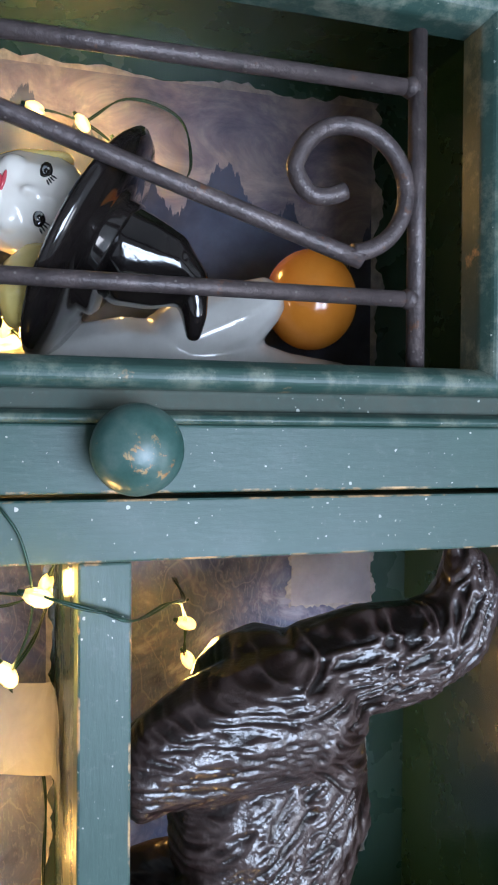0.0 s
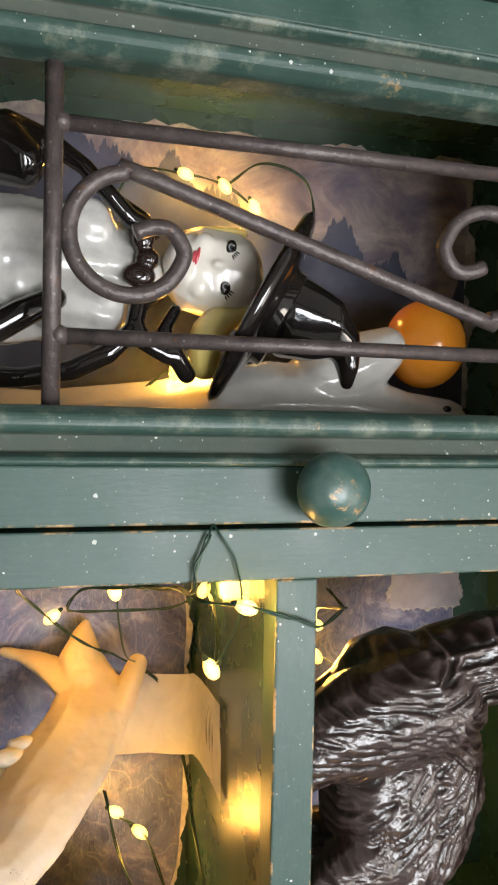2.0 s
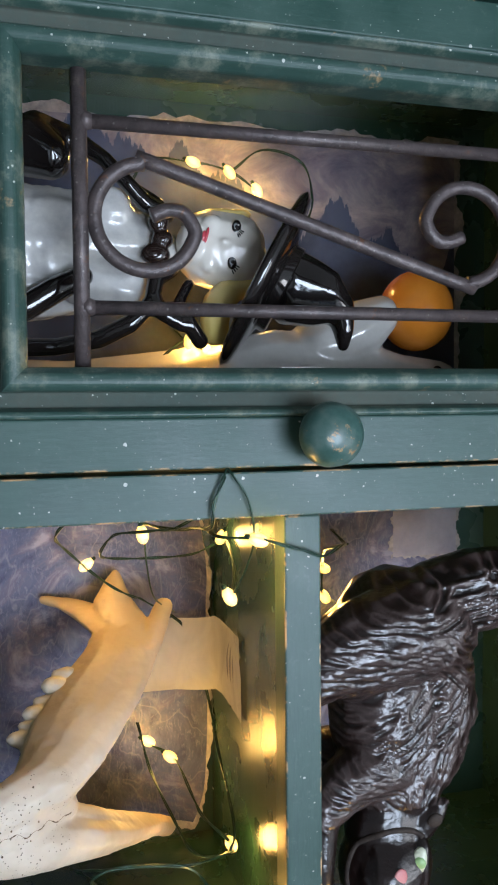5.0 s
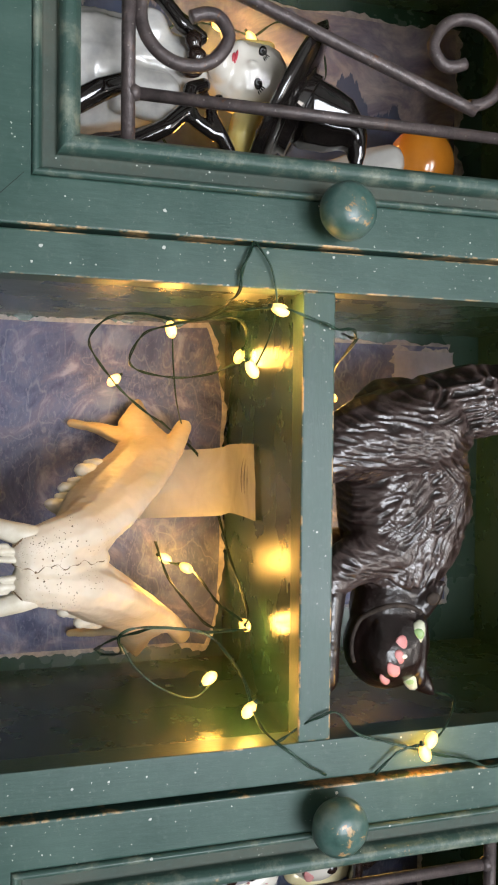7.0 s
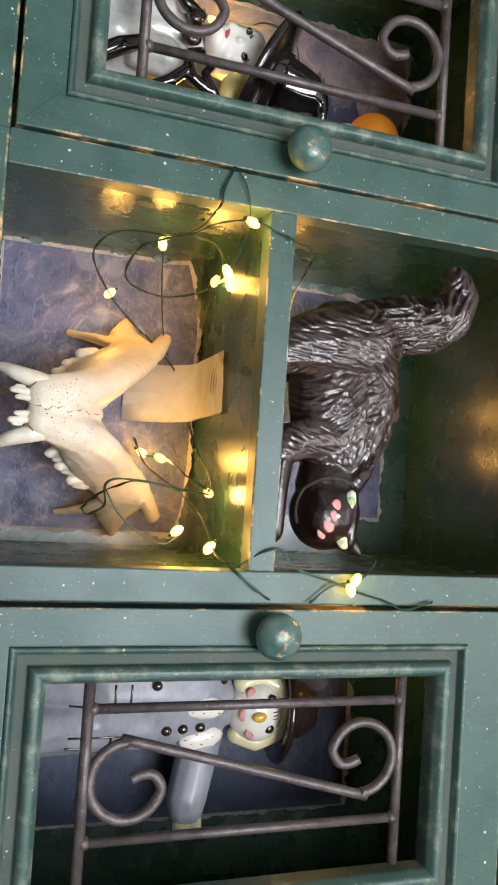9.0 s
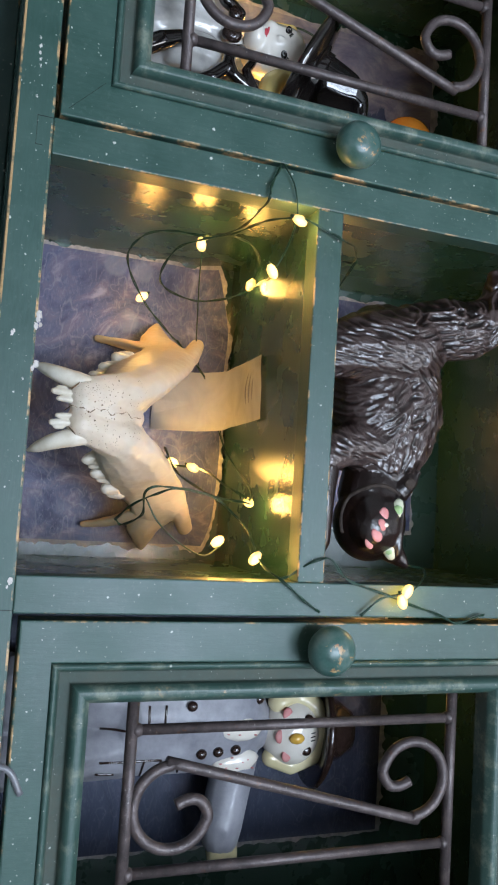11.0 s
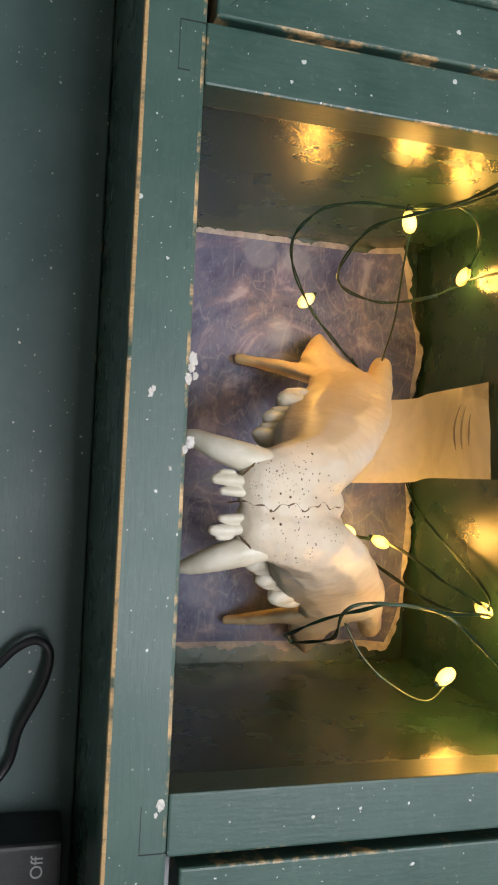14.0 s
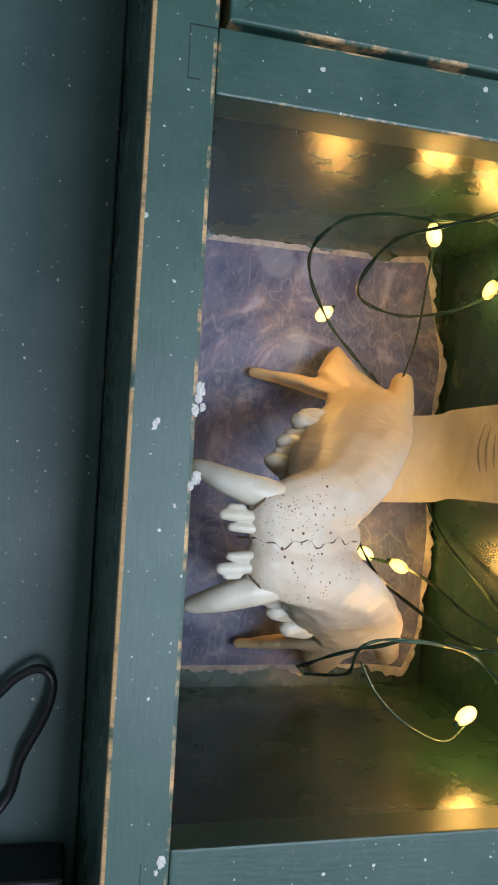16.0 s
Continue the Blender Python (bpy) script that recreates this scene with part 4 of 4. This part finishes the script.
# cape: a gathered lump on the far shoulder, collar strands, a sleeve and the hem
join_in(witch, blobs([
    [((-0.190, 0.060, 0.058), (0.016, 0.015, 0.018)), ((-0.184, 0.056, 0.070), (0.012, 0.012, 0.010))],
    [((-0.196, 0.064, 0.076), 0.0085), ((-0.199, 0.062, 0.062), 0.0100)],
    [((-0.193, 0.070, 0.012), (0.012, 0.016, 0.0125)), ((-0.194, 0.066, 0.040), (0.012, 0.014, 0.014))],
    [((-0.194, 0.060, 0.084), 0.0050), ((-0.184, 0.054, 0.097), 0.0042), ((-0.172, 0.052, 0.108), 0.0044), ((-0.162, 0.054, 0.118), 0.0048), ((-0.158, 0.058, 0.130), 0.0046)],
    [((-0.182, 0.060, 0.098), 0.0028), ((-0.171, 0.058, 0.114), 0.0028), ((-0.164, 0.058, 0.126), 0.0028)],
    [((-0.128, 0.054, 0.131), 0.0046), ((-0.122, 0.048, 0.122), 0.0048), ((-0.113, 0.046, 0.120), 0.0046), ((-0.104, 0.046, 0.124), 0.0044), ((-0.098, 0.048, 0.136), 0.0046)],
    [((-0.120, 0.052, 0.140), 0.0034), ((-0.110, 0.048, 0.134), 0.0036), ((-0.098, 0.048, 0.140), 0.0048), ((-0.090, 0.052, 0.146), 0.0048)],
    [((-0.108, 0.046, 0.118), 0.0048), ((-0.098, 0.046, 0.108), 0.0052), ((-0.090, 0.050, 0.092), 0.0052), ((-0.086, 0.054, 0.070), 0.0048), ((-0.086, 0.060, 0.040), 0.0060), ((-0.088, 0.066, 0.0120), 0.012)],
    [((-0.122, 0.048, 0.084), 0.0058), ((-0.114, 0.044, 0.070), 0.0068), ((-0.105, 0.044, 0.056), 0.0068), ((-0.098, 0.048, 0.040), 0.0066)],
], 0.0012, 3), 3)
# brown bow at the neck
join_in(witch, blobs([[((-0.143, 0.050, 0.126), (0.0050, 0.0045, 0.0060))], [((-0.152, 0.050, 0.124), (0.0060, 0.0040, 0.0055))], [((-0.135, 0.049, 0.122), (0.0058, 0.0040, 0.0080))]], 0.0009, 2), 5)
for ex, ez, tilt in ((-0.1520, 0.1672, 8), (-0.1330, 0.1645, 8)):
    pat(witch, on_face(ex, ez), (0.0042, 0.0009, 0.0027), 3, (0, tilt, 0))
    pat(witch, on_face(ex - 0.0004, ez - 0.0004, 0.0004), (0.0024, 0.0008, 0.0016), 7, (0, tilt, 0))
    pat(witch, on_face(ex, ez, 0.0008), (0.0012, 0.0008, 0.0012), 3)
    pat(witch, on_face(ex - 0.0010, ez + 0.0008, 0.0014), (0.0005, 0.0005, 0.0005), 6)
    for k in range(4):
        pat(witch, on_face(ex + 0.0022 + 0.0009 * k, ez + 0.0030 - 0.0008 * k), (0.0004, 0.0006, 0.0015), 3, (0, 30 + 12 * k, 0))
pat(witch, on_face(-0.1470, 0.1505), (0.0046, 0.0013, 0.0010), 4, (0, 14, 0))
pat(witch, on_face(-0.1462, 0.1486), (0.0034, 0.0013, 0.0012), 4, (0, 14, 0))
tagged(part("witch_figurine", witch, [DRESS_GLAZE, SKIN_GLAZE, HAIR_GLAZE, BLACK_GLAZE, RED_GLAZE, BROWN_GLAZE, WHITE_GLAZE, IRIS_GLAZE], smooth=True), "glossy ceramic witch in black hat and cape", "figurine")

ghost = blobs([
    [((-0.060, 0.125, 0.020), (0.026, 0.028, 0.0205)), ((-0.060, 0.122, 0.080), (0.024, 0.024, 0.03)), ((-0.066, 0.116, 0.150), (0.026, 0.022, 0.03)), ((-0.078, 0.112, 0.205), (0.026, 0.022, 0.022)), ((-0.078, 0.114, 0.250), (0.024, 0.022, 0.022)), ((-0.070, 0.112, 0.290), (0.019, 0.020, 0.020)), ((-0.066, 0.110, 0.318), (0.019, 0.018, 0.016))],
    [((-0.092, 0.110, 0.238), (0.021, 0.020, 0.024)), ((-0.103, 0.108, 0.262), (0.020, 0.019, 0.018)), ((-0.112, 0.106, 0.276), (0.014, 0.016, 0.012))],
], 0.0016, 5)
join_in(ghost, blobs([[((-0.117, 0.114, 0.306), (0.0270, 0.0240, 0.0250))]], 0.0016, 3), 1)
ghost_tree = BVHTree.FromBMesh(ghost)
for sx, sz in ((-0.0775, 0.312), (-0.0765, 0.326)):
    spot = ghost_tree.ray_cast(Vector((sx, -0.1, sz)), Vector((0, 1, 0)))[0]
    pat(ghost, (sx, spot.y if spot else 0.09, sz), (0.0022, 0.0012, 0.0030), 2)
tagged(part("ghost_figurine", ghost, [WHITE_GLAZE, ORANGE_GLAZE, BLACK_GLAZE], smooth=True), "glossy white ceramic ghost holding an orange ball", "figurine")

scare = blobs([
    [((0.352, 0.150, 0.012), (0.030, 0.028, 0.0125)), ((0.352, 0.148, 0.060), (0.026, 0.024, 0.03)), ((0.358, 0.146, 0.100), (0.028, 0.026, 0.026))],
    [((0.400, 0.150, 0.012), (0.024, 0.028, 0.0125)), ((0.398, 0.148, 0.060), (0.022, 0.024, 0.03)), ((0.392, 0.146, 0.100), (0.026, 0.026, 0.026))],
    [((0.368, 0.146, 0.110), (0.050, 0.030, 0.026)), ((0.368, 0.146, 0.150), (0.050, 0.031, 0.03)), ((0.370, 0.148, 0.190), (0.048, 0.028, 0.024)), ((0.384, 0.148, 0.215), (0.016, 0.015, 0.014))],
    [((0.406, 0.146, 0.196), 0.018), ((0.432, 0.140, 0.188), 0.0180), ((0.454, 0.134, 0.182), 0.0175), ((0.464, 0.132, 0.181), 0.0150)],
], 0.0018, 5)
join_in(scare, blobs([[((0.470, 0.130, 0.181), (0.010, 0.011, 0.012)), ((0.478, 0.128, 0.176), 0.0060)], [((0.472, 0.128, 0.189), 0.006), ((0.479, 0.127, 0.190), 0.005)]], 0.0013, 3), 2)
join_in(scare, blobs([[((0.386, 0.142, 0.2405), (0.0280, 0.0235, 0.0255))]], 0.0016, 3), 1)
join_in(scare, blobs([[((0.362, 0.138, 0.228), 0.010), ((0.357, 0.140, 0.242), 0.010), ((0.366, 0.136, 0.259), 0.009), ((0.386, 0.131, 0.265), 0.006), ((0.406, 0.136, 0.259), 0.008), ((0.414, 0.140, 0.242), 0.008), ((0.407, 0.140, 0.224), 0.008)]], 0.0015, 3), 2)
join_in(scare, lathe_bm([(0, 0), (0.026, 0), (0.0460, -0.004), (0.0480, -0.001), (0.0440, 0.003), (0.0280, 0.006), (0.0250, 0.018), (0.0180, 0.030), (0.0, 0.034)], pose(0.388, 0.150, 0.267, 6, 4, 0), 36), 3)
tree = BVHTree.FromBMesh(scare)


def skin(x, z):
    """How far forward the scarecrow's surface lies."""
    spot = tree.ray_cast(Vector((x, -0.05, z)), Vector((0, 1, 0)))[0]
    return spot.y if spot else 0.125


for wx, wz, tilt in ((0.3780, 0.1880, 6), (0.4060, 0.1900, -10)):
    y0 = skin(wx, wz)
    pat(scare, (wx, y0 + 0.002, wz), (0.0100, 0.0052, 0.0200), 1, (0, tilt, 0))
    for k in range(7):
        pat(scare, (wx + 0.0045 * math.sin(2.4 * k), y0 - 0.0022 + 0.0004 * abs(k - 3), wz + 0.0045 * (k - 3)), (0.0006, 0.0016, 0.0014), 5)
for sx, sz in ((0.3730, 0.2485), (0.3975, 0.2475)):
    pat(scare, (sx, skin(sx, sz) + 0.0006, sz), (0.0042, 0.0022, 0.0046), 3)
pat(scare, (0.3865, skin(0.3865, 0.2370), 0.2370), (0.0045, 0.004, 0.0068), 4)
for sx, sz in ((0.3690, 0.2310), (0.4010, 0.2310), (0.3860, 0.2245)):
    pat(scare, (sx, skin(sx, sz) + 0.0004, sz), (0.0056, 0.0014, 0.0044), 5)
for sx, sz in ((0.358, 0.147), (0.357, 0.206), (0.3955, 0.158), (0.3950, 0.172), (0.3945, 0.187)):
    pat(scare, (sx, skin(sx, sz) - 0.0008, sz), (0.0042, 0.0030, 0.0046), 3)


def drawn(x0, z0, x1, z1, r=0.0010):
    """A dark brush line on the jacket."""
    pts = [(x0 + (x1 - x0) * k / 6, z0 + (z1 - z0) * k / 6) for k in range(7)]
    join_in(scare, tube_bm([(x, skin(x, z), z) for x, z in pts], r, 6), 3)


for xa, xb in ((0.357, 0.376), (0.399, 0.414)):
    drawn(xb if xa < 0.39 else xa, 0.080, xb if xa < 0.39 else xa, 0.127)
    drawn(xa, 0.114, xb, 0.114)
    drawn(xa, 0.127, xb, 0.126)
for k in range(3):
    drawn(0.3835 + 0.003 * k, 0.2500, 0.3835 + 0.003 * k, 0.2550, 0.0005)
drawn(0.404, 0.142, 0.412, 0.143)
drawn(0.408, 0.078, 0.409, 0.092)
tagged(part("scarecrow_figurine", scare, [GREY_GLAZE, SKIN_GLAZE, PALE_YELLOW, BROWN_GLAZE, YELLOW_GLAZE, PINK_GLAZE], smooth=True), "grey and white ceramic scarecrow in a dark hat", "figurine")


# ---- fairy lights ----
def led_glow(name, color, strength, alpha=1.0):
    m, nt, b = mat(name, 0.12)
    b.inputs["Base Color"].default_value = (0.9, 0.78, 0.5, 1)
    b.inputs["Emission Color"].default_value = (*color, 1)
    b.inputs["Emission Strength"].default_value = strength
    b.inputs["Alpha"].default_value = alpha
    return m


GLOW = led_glow("warm_resin_glow", (1.0, 0.56, 0.09), 1.15, 0.62)
CORE = led_glow("warm_led_core", (1.0, 0.78, 0.27), 3.6)
WIRE = plain("green_lacquered_wire", (0.008, 0.022, 0.014), (0.02, 0.06, 0.035), 0.3, 200, 0.0, 0.4)
BULB_FORM = [(0.0, -0.0058), (0.0016, -0.0050), (0.0030, -0.0025), (0.0035, 0.0004), (0.0030, 0.0030), (0.0018, 0.0048), (0.0, 0.0056)]


def wire(parent, pts, twin=True):
    line = spline(pts, 6)
    part("wire", tube_bm(line, 0.00056, 6), WIRE, parent, smooth=True)
    if twin:
        second = [p + Vector((0.0009 * math.sin(k * 0.55), -0.0006, 0.0011 * math.cos(k * 0.55))) for k, p in enumerate(line)]
        part("wire", tube_bm(second, 0.0005, 6), WIRE, parent, smooth=True)


def bulb(parent, c, turn, size=1.0, power=0.165):
    d = bpy.data.lights.new("bead_light", "POINT")
    d.energy, d.color, d.shadow_soft_size = power, (1.0, 0.50, 0.09), 0.0066
    new("bead_light", d).location = c
    m = pose(*c, *turn) @ Matrix.Scale(size, 4)
    b = part("bulb", lathe_bm(BULB_FORM, m, 16), GLOW, parent, "glowing warm white bead", smooth=True)
    part("core", lathe_bm([(r * 0.52, h * 0.60) for r, h in BULB_FORM], m, 12), CORE, b, "bright lit core", smooth=True)
    part("bulb_base", lathe_bm([(0.0, -0.0075), (0.0010, -0.0072), (0.0013, -0.0058), (0.0017, -0.0046), (0.0, -0.0045)], m, 10), WIRE, b, smooth=True)


lights = thing("fairy_lights", "warm white fairy lights on green wire, draped across the open compartments", "string lights", at=(0.12, 0.0, 0.1))
wire(lights, [(0.001, -0.003, 0.139), (-0.010, -0.003, 0.1415), (-0.021, -0.003, 0.1455), (-0.0245, -0.0012, 0.1475), (-0.021, -0.003, 0.150), (-0.010, -0.003, 0.157), (0.008, 0.000, 0.161), (0.025, 0.010, 0.160), (0.042, 0.018, 0.154)], False)
wire(lights, [(0.016, 0.05, 0.220), (0.021, 0.03, 0.221), (0.018, 0.010, 0.209), (0.0205, -0.003, 0.195), (0.016, -0.003, 0.183), (0.011, -0.002, 0.166), (0.010, 0.01, 0.147), (0.009, 0.03, 0.142), (0.011, 0.05, 0.130), (0.010, 0.067, 0.115), (0.005, 0.08, 0.096), (0.009, 0.09, 0.078), (0.019, 0.10, 0.069), (0.033, 0.12, 0.076), (0.048, 0.133, 0.091), (0.062, 0.14, 0.106), (0.071, 0.15, 0.122)])
wire(lights, [(-0.021, -0.003, 0.1450), (-0.008, -0.003, 0.1405), (0.002, -0.002, 0.139), (0.006, 0.012, 0.138), (0.008, 0.03, 0.136), (0.012, 0.05, 0.128), (0.013, 0.06, 0.117), (0.018, 0.08, 0.101), (0.031, 0.10, 0.094), (0.039, 0.12, 0.105), (0.041, 0.13, 0.131), (0.039, 0.12, 0.153), (0.029, 0.11, 0.172), (0.036, 0.06, 0.165), (0.042, 0.018, 0.154)])
wire(lights, [(0.017, 0.067, 0.116), (0.036, 0.08, 0.119), (0.058, 0.10, 0.125), (0.075, 0.14, 0.137), (0.088, 0.172, 0.150)], False)
wire(lights, [(0.011, 0.05, 0.130), (0.005, 0.08, 0.158), (0.012, 0.10, 0.172), (0.027, 0.11, 0.172)])
wire(lights, [(0.071, 0.15, 0.122), (0.10, 0.170, 0.158), (0.147, 0.165, 0.171), (0.172, 0.12, 0.170), (0.192, 0.07, 0.166), (0.199, 0.06, 0.162)])
wire(lights, [(0.159, 0.16, 0.121), (0.181, 0.13, 0.127), (0.193, 0.09, 0.134), (0.199, 0.06, 0.143), (0.201, 0.06, 0.162)])
wire(lights, [(0.173, 0.156, 0.128), (0.175, 0.137, 0.142), (0.182, 0.10, 0.146), (0.190, 0.08, 0.152), (0.199, 0.065, 0.164)])
wire(lights, [(0.218, 0.10, 0.073), (0.209, 0.08, 0.079), (0.199, 0.06, 0.091), (0.194, 0.05, 0.105), (0.197, 0.05, 0.128), (0.200, 0.055, 0.149), (0.201, 0.064, 0.164)])
wire(lights, [(0.218, 0.10, 0.073), (0.222, 0.10, 0.080), (0.213, 0.07, 0.086), (0.197, 0.05, 0.084), (0.193, 0.05, 0.098), (0.196, 0.05, 0.124), (0.204, 0.05, 0.141), (0.219, 0.035, 0.152), (0.238, 0.018, 0.156), (0.248, 0.000, 0.163), (0.259, -0.003, 0.178), (0.269, -0.0025, 0.192)])
wire(lights, [(0.202, 0.05, 0.084), (0.217, 0.05, 0.093), (0.230, 0.05, 0.108), (0.239, 0.055, 0.128), (0.232, 0.06, 0.142)], False)
wire(lights, [(0.248, 0.000, 0.163), (0.245, 0.004, 0.1745), (0.236, -0.002, 0.186), (0.234, -0.002, 0.198), (0.245, -0.003, 0.208), (0.253, -0.004, 0.228), (0.260, -0.006, 0.252), (0.268, -0.004, 0.278), (0.274, -0.004, 0.296), (0.269, -0.003, 0.320)])
wire(lights, [(0.225, 0.05, 0.262), (0.238, 0.03, 0.274), (0.241, 0.02, 0.284), (0.249, 0.0, 0.268), (0.254, -0.006, 0.255), (0.259, -0.004, 0.237), (0.270, -0.0035, 0.221)])
wire(lights, [(0.021, 0.03, 0.221), (0.035, 0.09, 0.232), (0.053, 0.120, 0.240), (0.072, 0.12, 0.242), (0.085, 0.15, 0.262), (0.108, 0.162, 0.290), (0.130, 0.168, 0.286), (0.152, 0.164, 0.288), (0.165, 0.165, 0.270)])
for c, turn in (((0.011, 0.000, 0.163), (0, 20, 0)), ((0.0425, 0.0187, 0.1527), (0, 60, 0)), ((0.027, 0.110, 0.170), (0, 110, 20)), ((0.016, 0.067, 0.115), (0, 80, 0)), ((0.044, 0.133, 0.088), (0, 140, 0)),
                ((0.171, 0.156, 0.128), (0, 30, 0)), ((0.175, 0.137, 0.140), (30, 30, 0)), ((0.200, 0.068, 0.164), (80, 0, 20)), ((0.229, 0.058, 0.1390), (0, -35, 0)), ((0.237, 0.0215, 0.1541), (0, 130, 0)),
                ((0.2535, -0.007, 0.2545), (0, -60, 0)), ((0.2600, -0.0075, 0.2505), (0, 70, 0)), ((0.053, 0.120, 0.241), (0, 20, 0)), ((0.072, 0.120, 0.242), (0, 60, 0)), ((0.108, 0.160, 0.296), (0, 20, 0)), ((0.152, 0.162, 0.292), (0, 60, 0))):
    bulb(lights, c, turn, power=0.06 if c[1] < -0.005 else 0.165)

inner = thing("fairy_lights", "warm white fairy lights on green wire, tucked behind the witch", "string lights", at=(-0.17, 0.12, 0.14))
wire(inner, [(-0.072, 0.11, 0.120), (-0.085, 0.108, 0.135), (-0.0949, 0.105, 0.1503), (-0.078, 0.108, 0.170), (-0.06, 0.13, 0.19), (-0.10, 0.170, 0.16), (-0.15, 0.172, 0.12), (-0.215, 0.168, 0.13), (-0.2191, 0.16, 0.1649), (-0.2141, 0.16, 0.19), (-0.203, 0.16, 0.2093)])
wire(inner, [(-0.2141, 0.16, 0.19), (-0.232, 0.165, 0.215), (-0.226, 0.168, 0.245), (-0.200, 0.165, 0.252), (-0.178, 0.150, 0.240)])
for c, turn in (((-0.2191, 0.16, 0.1649), (0, 20, 0)), ((-0.2141, 0.16, 0.19), (0, 50, 0)), ((-0.203, 0.16, 0.2093), (0, 60, 0)), ((-0.0949, 0.105, 0.1503), (0, 100, 0)), ((-0.0964, 0.105, 0.1637), (0, 70, 0))):
    bulb(inner, c, turn)
far = thing("fairy_lights", "warm white fairy lights on green wire, tucked behind the scarecrow", "string lights", at=(0.33, 0.16, 0.3))
wire(far, [(0.290, 0.170, 0.27), (0.305, 0.17, 0.292), (0.318, 0.165, 0.305), (0.322, 0.16, 0.322), (0.312, 0.17, 0.345), (0.295, 0.170, 0.360)])
for c, turn in (((0.318, 0.165, 0.305), (0, 30, 0)), ((0.312, 0.165, 0.332), (0, 60, 0))):
    bulb(far, c, turn)

# ---- battery box and cables on the lower panel ----
BLACK_PLASTIC = plain("black_plastic", (0.012, 0.012, 0.013), (0.025, 0.025, 0.027), 0.4, 300, 0.2)
PRINT = plain("pale_print", (0.45, 0.45, 0.45), (0.5, 0.5, 0.5), 0.6, 50, 0)
pack = thing("battery_box", "black plastic battery box with switch markings, fixed to the green panel", "battery box", at=(0.355, 0.1, -0.09))
part("case", box_bm(0.311, 0.405, 0.100, 0.1345, -0.088, -0.0285, 0.0025, 3), BLACK_PLASTIC, pack)


def lettering(text, x, z, size):
    c = bpy.data.curves.new("lettering", "FONT")
    c.body, c.size, c.extrude = text, size, 0.00008
    c.materials.append(PRINT)
    o = new("lettering", c)
    o.parent = pack
    bpy.context.view_layer.update()
    o.matrix_parent_inverse = pack.matrix_world.inverted()
    # the print stands on its head, as the box is hung
    o.matrix_basis = Matrix(((-1, 0, 0, x), (0, 0, -1, 0.0997), (0, -1, 0, z), (0, 0, 0, 1)))


lettering("Off", 0.327, -0.0375, 0.0078)
lettering("Steady On", 0.372, -0.0345, 0.0078)
lettering("Timer", 0.392, -0.0400, 0.0078)
lettering("Flashing", 0.368, -0.0470, 0.0078)
for x0, x1, z0, z1 in ((0.3315, 0.3320, -0.0400, -0.0340), (0.3320, 0.3360, -0.0345, -0.0340), (0.3315, 0.3360, -0.0475, -0.0470)):
    part("mark", box_bm(x0, x1, 0.0996, 0.1001, z0, z1, 0), PRINT, pack)
CABLE = plain("black_cable", (0.010, 0.010, 0.011), (0.02, 0.02, 0.022), 0.3, 100, 0)
lead = thing("cable", "black cable looped against the green panel", "cable", at=(0.25, 0.13, -0.06))
part("strand", tube_bm(spline([(0.262, 0.132, -0.120), (0.244, 0.128, -0.072), (0.229, 0.124, -0.055), (0.224, 0.121, -0.045), (0.230, 0.120, -0.0385), (0.246, 0.122, -0.041), (0.268, 0.126, -0.051), (0.290, 0.128, -0.058), (0.318, 0.118, -0.0905)], 6), 0.0021, 10), CABLE, lead, smooth=True)
lead2 = thing("cable", "pale grey cable hanging in front of the battery box", "cable", at=(0.355, 0.0, -0.02))
GREY_CABLE = plain("grey_cable", (0.10, 0.10, 0.11), (0.18, 0.18, 0.19), 0.3, 100, 0)
part("strand", tube_bm(spline([(0.330, 0.096, -0.0905), (0.345, 0.094, -0.060), (0.357, 0.088, -0.040), (0.360, 0.060, -0.031), (0.357, 0.020, -0.0255), (0.354, -0.0035, -0.013), (0.358, -0.0030, 0.004), (0.372, -0.0035, 0.012)], 6), 0.0020, 10), GREY_CABLE, lead2, smooth=True)

# ---- flakes of white filler along the lower rail ----
FILLER = plain("white_filler", (0.50, 0.47, 0.44), (0.66, 0.63, 0.59), 0.7, 150, 0.4)
rng = random.Random(8)
for x, z, r in ((0.098, 0.0008, 0.0028), (0.101, 0.0005, 0.0020), (0.105, -0.0006, 0.0022), (0.104, 0.0020, 0.0015), (0.1275, 0.0012, 0.0024), (0.130, -0.0005, 0.0016), (0.1095, -0.0125, 0.0017), (0.111, -0.0135, 0.0020), (0.137, -0.0055, 0.0014), (0.2535, -0.003, 0.0026), (0.257, -0.0045, 0.0015), (-0.052, -0.0105, 0.0014), (-0.056, -0.0107, 0.0017), (-0.060, -0.0112, 0.0016), (-0.064, -0.0114, 0.0018), (-0.069, -0.0117, 0.0016), (-0.046, -0.0108, 0.0011), (-0.033, -0.0112, 0.0014)):
    bm = bmesh.new()
    bmesh.ops.create_icosphere(bm, subdivisions=3, radius=r * 0.62, matrix=Matrix.Translation((x, 0.0002, z)) @ Matrix.Diagonal((1.3, 0.3, 0.8, 1)))
    for v in bm.verts:
        v.co += Vector((rng.uniform(-1, 1), rng.uniform(-0.3, 0.3), rng.uniform(-1, 1))) * r * 0.28
    part("filler_flake", bm, FILLER, cab, "flake of white filler")
